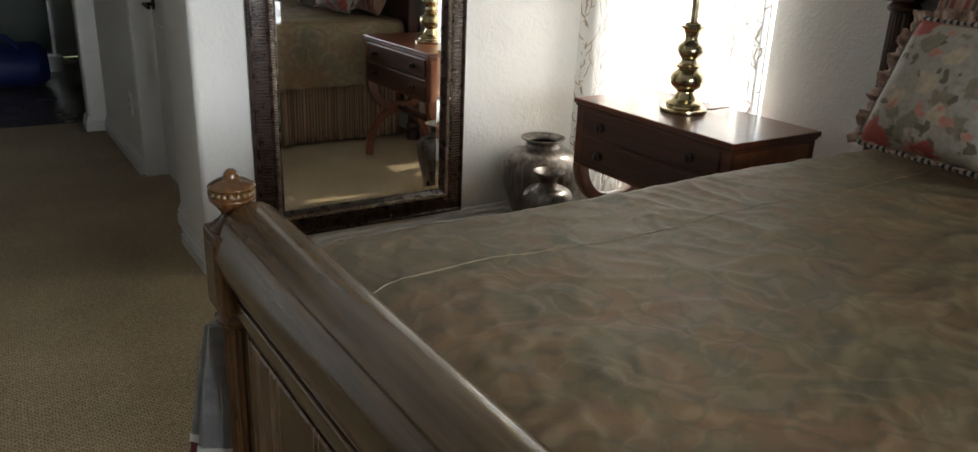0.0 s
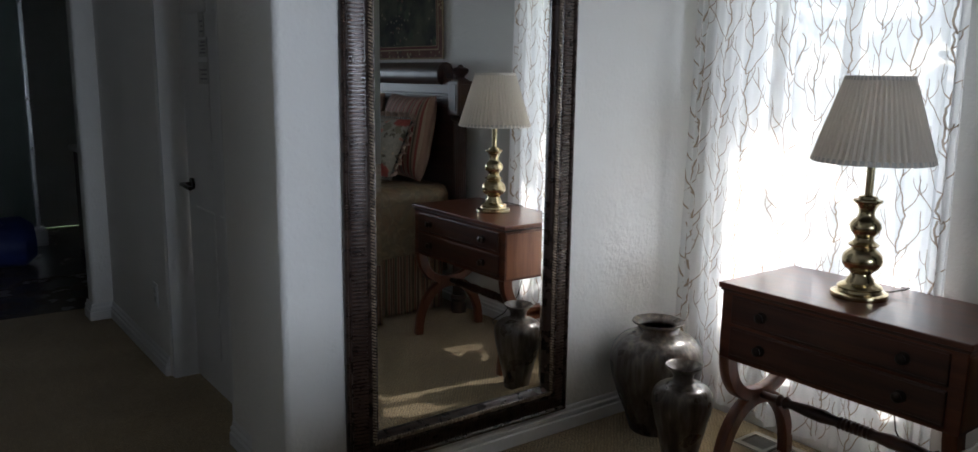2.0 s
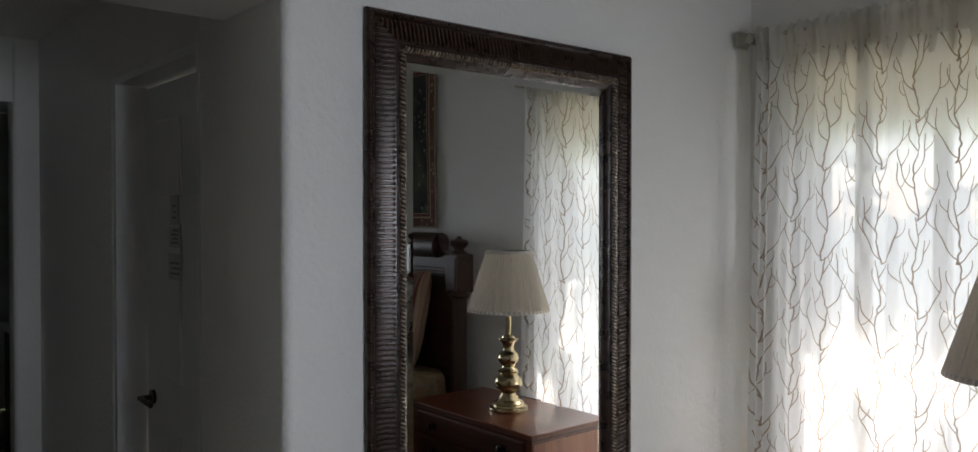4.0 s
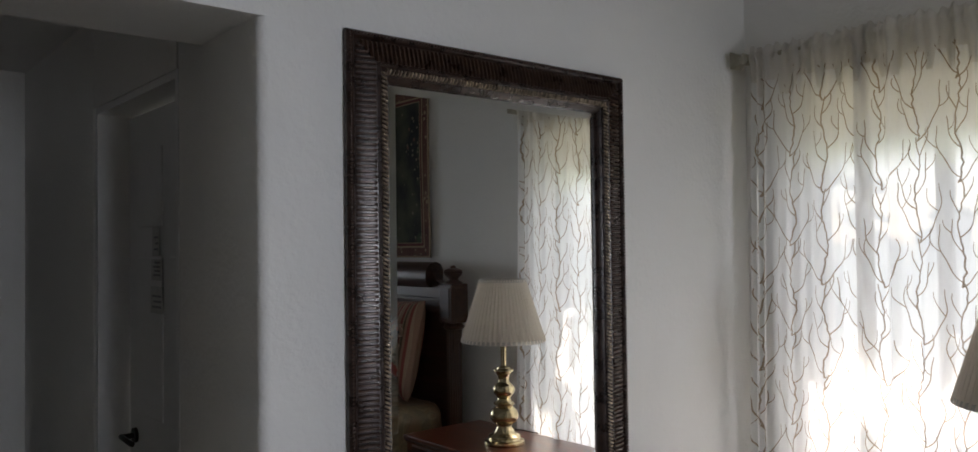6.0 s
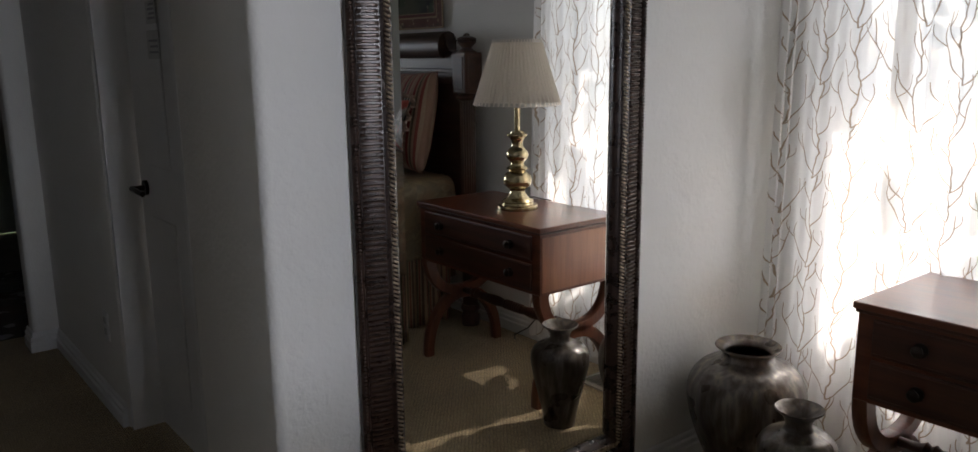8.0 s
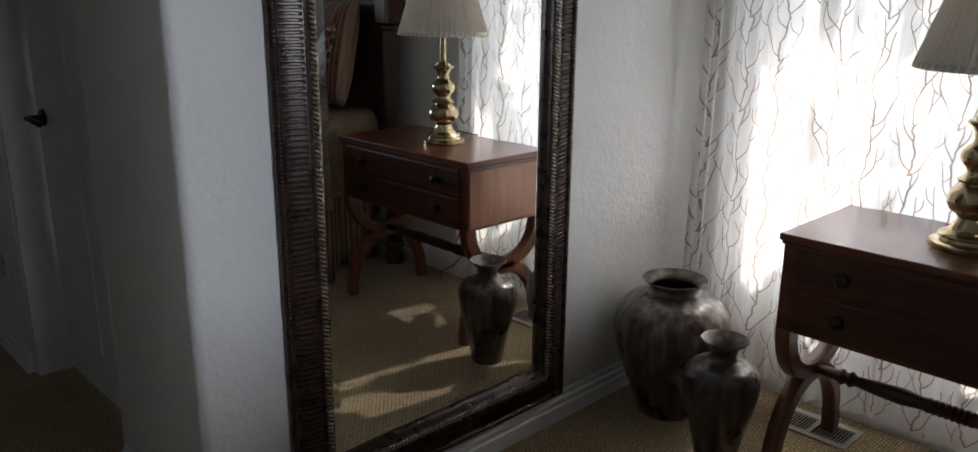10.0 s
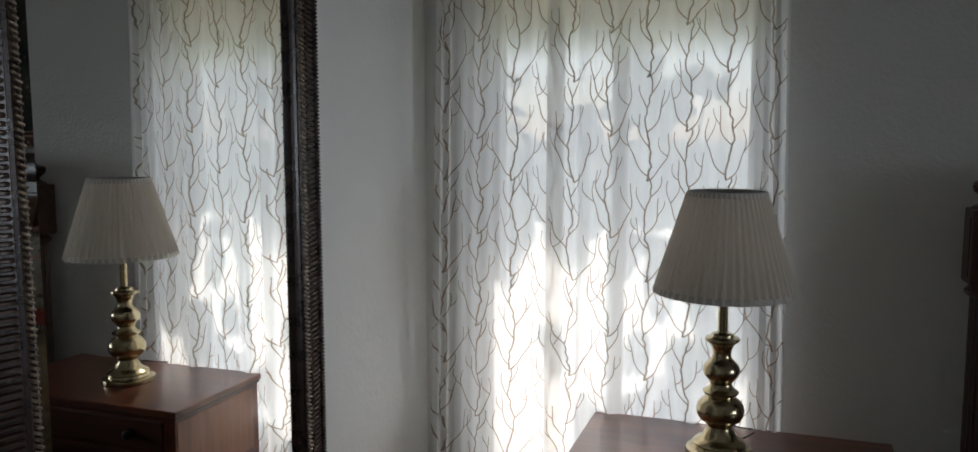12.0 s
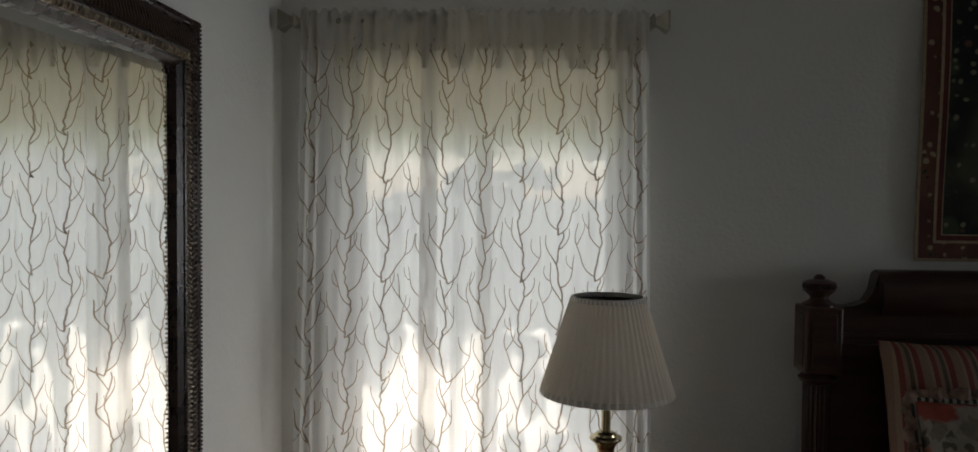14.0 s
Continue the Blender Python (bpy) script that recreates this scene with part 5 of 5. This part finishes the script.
def woven_ring(name, i0, i1, lift, material, label=""):
    """A band of the cloth between two insets from its edge, with a thickness."""
    bm = bmesh.new()
    n = 26
    loops = []
    for inset, dx in ((i0, 0.0), (i0, lift), (i1, lift), (i1, 0.0)):
        w, h = pw / 2 - inset, ph - 2 * inset
        path = [(-w + 2 * w * k / n, inset) for k in range(n)] + [(w, inset + h * k / n) for k in range(n)]
        path += [(w - 2 * w * k / n, ph - inset) for k in range(n)] + [(-w, ph - inset - h * k / n) for k in range(n)]
        loops.append([bm.verts.new((hang(y, z)[0] - dx, y + hang(y, z)[1], z)) for y, z in path])
    for a, b in zip(loops, loops[1:]):
        for k in range(len(a)):
            j = (k + 1) % len(a)
            bm.faces.new((a[k], a[j], b[j], b[k]))
    part(name, bm, material, pic, label)


woven_ring("edge_cord", 0.0, 0.009, 0.007, TAP_CORD, "tan corded edge")
woven_ring("border", 0.0085, 0.056, 0.0035, TAP_BORDER, "patterned red and tan border")
woven_ring("tan_stripe", 0.0555, 0.064, 0.005, TAP_CORD)
woven_ring("red_stripe", 0.0635, 0.080, 0.0035, TAP_RED)
woven_ring("thin_stripe", 0.0795, 0.083, 0.0045, TAP_CORD)
bm = bmesh.new()
n = 24
w, h = pw / 2 - 0.0828, ph - 0.1656
grid = [[bm.verts.new((hang(-w + 2 * w * i / n, 0.0828 + h * k / n)[0] - 0.003, -w + 2 * w * i / n + hang(0, 0.0828 + h * k / n)[1], 0.0828 + h * k / n)) for i in range(n + 1)] for k in range(n + 1)]
for a, b in zip(grid, grid[1:]):
    for i in range(n):
        bm.faces.new((a[i], a[i + 1], b[i + 1], b[i]))
part("field", bm, TAP_FIELD, pic, "dark green and brown garden scene", True)
bm = bmesh.new()
tube(bm, ((-0.020, -pw / 2 - 0.03, ph + 0.022), (-0.020, pw / 2 + 0.03, ph + 0.022)), 0.009, 10)
part("rod", bm, KNOB, pic, "", True)
for k in range(5):
    yt = -pw / 2 + 0.03 + (pw - 0.06) * k / 4
    part("hanging_tab", boxes((-0.032, yt - 0.028, ph - 0.004, -0.0295, yt + 0.028, ph + 0.034), (-0.0105, yt - 0.028, ph - 0.004, -0.008, yt + 0.028, ph + 0.034), (-0.0295, yt - 0.028, ph + 0.0315, -0.0105, yt + 0.028, ph + 0.034)), TAP_BORDER, pic)

# ---- bathroom beyond the hall ----
CHROME = surface("shower_aluminium", (0.55, 0.56, 0.58), (0.66, 0.67, 0.69), 20, 0.3, 1.0)
shower = thing("shower_enclosure", 0.0, 8.2, -0.004, "framed glass shower enclosure with aluminium posts and a white curb", "shower")
part("curb", boxes((-1.1, -0.05, 0, 1.06, 0.07, 0.13), bevel=0.01), TRIM, shower)
for xx in (-0.4, 0.35, 1.0):
    part("post", boxes((xx - 0.016, -0.02, 0.131, xx + 0.016, 0.02, 2.0), bevel=0.003), CHROME, shower)
part("rail", boxes((-1.1, -0.021, 2.0, 1.04, 0.021, 2.04), bevel=0.003), CHROME, shower)
part("sill", boxes((-1.1, -0.024, 0.1305, 1.04, 0.024, 0.16), bevel=0.003), CHROME, shower)
DARKGLASS = glass_material("shower_glass", (0.6, 0.66, 0.64), 0.08)
for a, b in ((-1.1, -0.416), (-0.384, 0.334), (0.366, 0.984)):
    part("pane", boxes((a, -0.004, 0.161, b, 0.004, 1.999)), DARKGLASS, shower)
vanity = thing("bathroom_vanity", 1.75, 7.2, -0.004, "dark wooden bathroom vanity with a pale basin top", "vanity")
part("cabinet", boxes((-0.5, -0.7, 0.0, 0.5, 0.7, 0.80), bevel=0.004), MAHOGANY_DARK, vanity)
part("countertop", boxes((-0.53, -0.72, 0.8005, 0.5, 0.72, 0.84), bevel=0.006), TRIM, vanity)
BLUE = surface("navy_canvas", (0.006, 0.012, 0.07), (0.014, 0.026, 0.13), 6, 0.6, bump=0.2, bump_scale=180)
bag = thing("duffel_bag", 0.47, 7.55, -0.004, "slumped navy blue duffel bag on the bathroom floor", "bag")
bm = bmesh.new()
secs = [(0.0005, -0.42), (0.11, -0.41), (0.17, -0.35), (0.19, -0.15), (0.185, 0.1), (0.18, 0.33), (0.12, 0.41), (0.0005, 0.42)]
rings = []
for r, u in secs:
    ring = []
    for i in range(24):
        a = 2 * math.pi * i / 24
        zz = r * math.sin(a) * (1 + 0.12 * noise.noise(Vector((u * 5, a, 1)))) + 0.165
        ring.append(bm.verts.new((u, 1.25 * r * math.cos(a), max(0.0, zz))))
    rings.append(ring)
for a, b in zip(rings, rings[1:]):
    for i in range(24):
        j = (i + 1) % 24
        bm.faces.new((a[i], a[j], b[j], b[i]))
part("body", bm, BLUE, bag, "", True)
bm = bmesh.new()
for yy in (-0.1, 0.1):
    tube(bm, [(-0.2, yy * 1.3, 0.32), (-0.14, yy, 0.39), (0.0, yy * 0.6, 0.42), (0.14, yy, 0.39), (0.2, yy * 1.3, 0.32)], 0.014, 8)
part("handle", bm, BLUE, bag, "", True)

# ---- outdoors ----
GRASS = surface("lawn", (0.04, 0.07, 0.02), (0.09, 0.13, 0.04), 1.5, 0.9, bump=0.5, bump_scale=40)
bm = bmesh.new()
bmesh.ops.create_grid(bm, x_segments=8, y_segments=8, size=400, matrix=Matrix.Translation((0, 0, -0.25)))
structure("ground", bm, GRASS, "green lawn round the house", "ground")
# unseen pale slab, added to bounce sunlight up to the eave and ceiling
BOUNCE_SLAB = surface("bounce_slab_pale", (0.46, 0.44, 0.40), (0.56, 0.54, 0.49), 3, 0.9, bump=0.2)
structure("patio", boxes((EAST + 0.17, -3.0, -0.249, 6.5, 7.0, -0.16)), BOUNCE_SLAB, "unseen pale slab added to bounce sunlight up under the eave", "patio")
EAVE = surface("eave_paint", (0.62, 0.54, 0.36), (0.70, 0.62, 0.42), 4, 0.7)
structure("roof", boxes((EAST + 0.16, -3.5, 2.36, EAST + EAVE_OUT, 6.0, 2.46), (-3.4, -3.5, 3.14, EAST + 0.16, 9.6, 3.26)), EAVE, "tan painted roof eave", "roof")
LEAF = surface("tree_leaf", (0.05, 0.10, 0.02), (0.10, 0.17, 0.035), 3, 0.6)
BARK = surface("tree_bark", (0.09, 0.065, 0.045), (0.16, 0.12, 0.085), 9, 0.9, bump=0.5)


def tree(x, y, h, crown, seed, leaves, size=0.075, girth=0.14, base=-0.25):
    rng = random.Random(seed)
    t = thing("tree", x, y, base, "leafy green garden tree outside the window", "tree", "garden trees")
    bm = bmesh.new()
    tube(bm, [(0, 0, 0), (0.05, 0.02, h * 0.3), (-0.03, 0.06, h * 0.55), (0.0, 0.0, h * 0.8)], lambda s: girth * (1 - 0.75 * s), 10)
    tips = []
    for k in range(9):
        a, up = rng.uniform(0, 6.28), rng.uniform(0.35, 0.6)
        e = Vector((crown * 0.75 * math.cos(a), crown * 0.75 * math.sin(a), h * rng.uniform(0.6, 0.95)))
        tube(bm, [(0, 0, h * up), tuple(e * 0.5 + Vector((0, 0, h * up * 0.5 + 0.1))), tuple(e)], lambda s: girth * 0.4 * (1 - 0.8 * s), 6)
        tips.append(e)
    part("trunk", bm, BARK, t, "", True)
    verts, faces = [], []
    for k in range(leaves):
        c = rng.choice(tips) * rng.uniform(0.55, 1.1)
        p = c + Vector((rng.gauss(0, crown * 0.26), rng.gauss(0, crown * 0.26), rng.gauss(0, crown * 0.2)))
        a, b = Vector((rng.gauss(0, 1), rng.gauss(0, 1), rng.gauss(0, 1))).normalized(), Vector((rng.gauss(0, 1), rng.gauss(0, 1), rng.gauss(0, 1)))
        b = (b - a * b.dot(a)).normalized()
        s = size * rng.uniform(0.65, 1.35)
        i = len(verts)
        verts += [p - a * s, p + b * s * 0.5, p + a * s, p - b * s * 0.5]
        faces.append((i, i + 1, i + 2, i + 3))
    me = bpy.data.meshes.new("crown")
    me.from_pydata(verts, [], faces)
    me.materials.append(LEAF)
    c = new("crown", me)
    c.parent = t
    tagged(c, "uneven crown of small green leaves", kind="stuff")




def shrub(x, y, seed):
    """An unseen tall shrub added under the eave to dapple the sun: stems from one root, thinner towards the top, and
    broad rounded leaves.
    """
    rng = random.Random(seed)
    ob = thing("sun_dapple_shrub", x, y, -0.16, "unseen tall broad-leaved shrub added under the eave to dapple the sun", "shrub")
    bm = bmesh.new()
    tips = []
    for k in range(11):
        dy, top = -1.0 + 0.2 * k, rng.uniform(1.5, 2.2)
        pts = [(0, 0, 0), (rng.uniform(-0.1, 0.1), dy * 0.45, top * 0.4), (rng.uniform(-0.12, 0.12), dy, top)]
        tube(bm, pts, lambda s: 0.016 * (1 - 0.7 * s), 6)
        tips.append(pts)
    part("stems", bm, BARK, ob, "", True)
    verts, faces = [], []
    for k in range(520):
        cy, cz = rng.uniform(-1.1, 1.1), rng.uniform(0.15, 2.72)
        # leaf cover set by where sun patches should fall on the curtain
        open_side = cy > 0.12 and cz > 1.85
        keep = 0.26 if cz < 1.85 else (0.10 if open_side and cz < 2.3 else (0.34 if cz < 2.3 else 0.55))
        if rng.random() > keep:
            continue
        c = Vector((rng.uniform(-0.12, 0.12), cy, cz))
        for q in range(rng.choice((3, 4, 5))):
            p = c + Vector((rng.gauss(0, 0.05), rng.gauss(0, 0.055), rng.gauss(0, 0.05)))
            n = Vector((0.75 + rng.gauss(0, 0.3), rng.gauss(0, 0.3), 0.7 + rng.gauss(0, 0.3))).normalized()
            a = n.orthogonal().normalized()
            a = Matrix.Rotation(rng.uniform(0, 6.28), 3, n) @ a
            b = n.cross(a)
            s = rng.uniform(0.04, 0.065)
            i = len(verts)
            verts += [p + a * s * 1.35 * math.cos(w * 0.7854) + b * s * 0.85 * math.sin(w * 0.7854) + n * 0.10 * s * math.cos(w * 1.5708) for w in range(8)]
            faces.append(tuple(range(i, i + 8)))
    me = bpy.data.meshes.new("leaves")
    me.from_pydata(verts, [], faces)
    me.materials.append(LEAF)
    c = new("leaves", me)
    c.parent = ob
    tagged(c, "broad rounded green leaves", kind="stuff")


shrub(3.98, 2.62, 5)
tree(9.5, -1.5, 5.2, 1.8, 6, 4200)
tree(9.0, 7.5, 5.0, 1.8, 7, 4200)
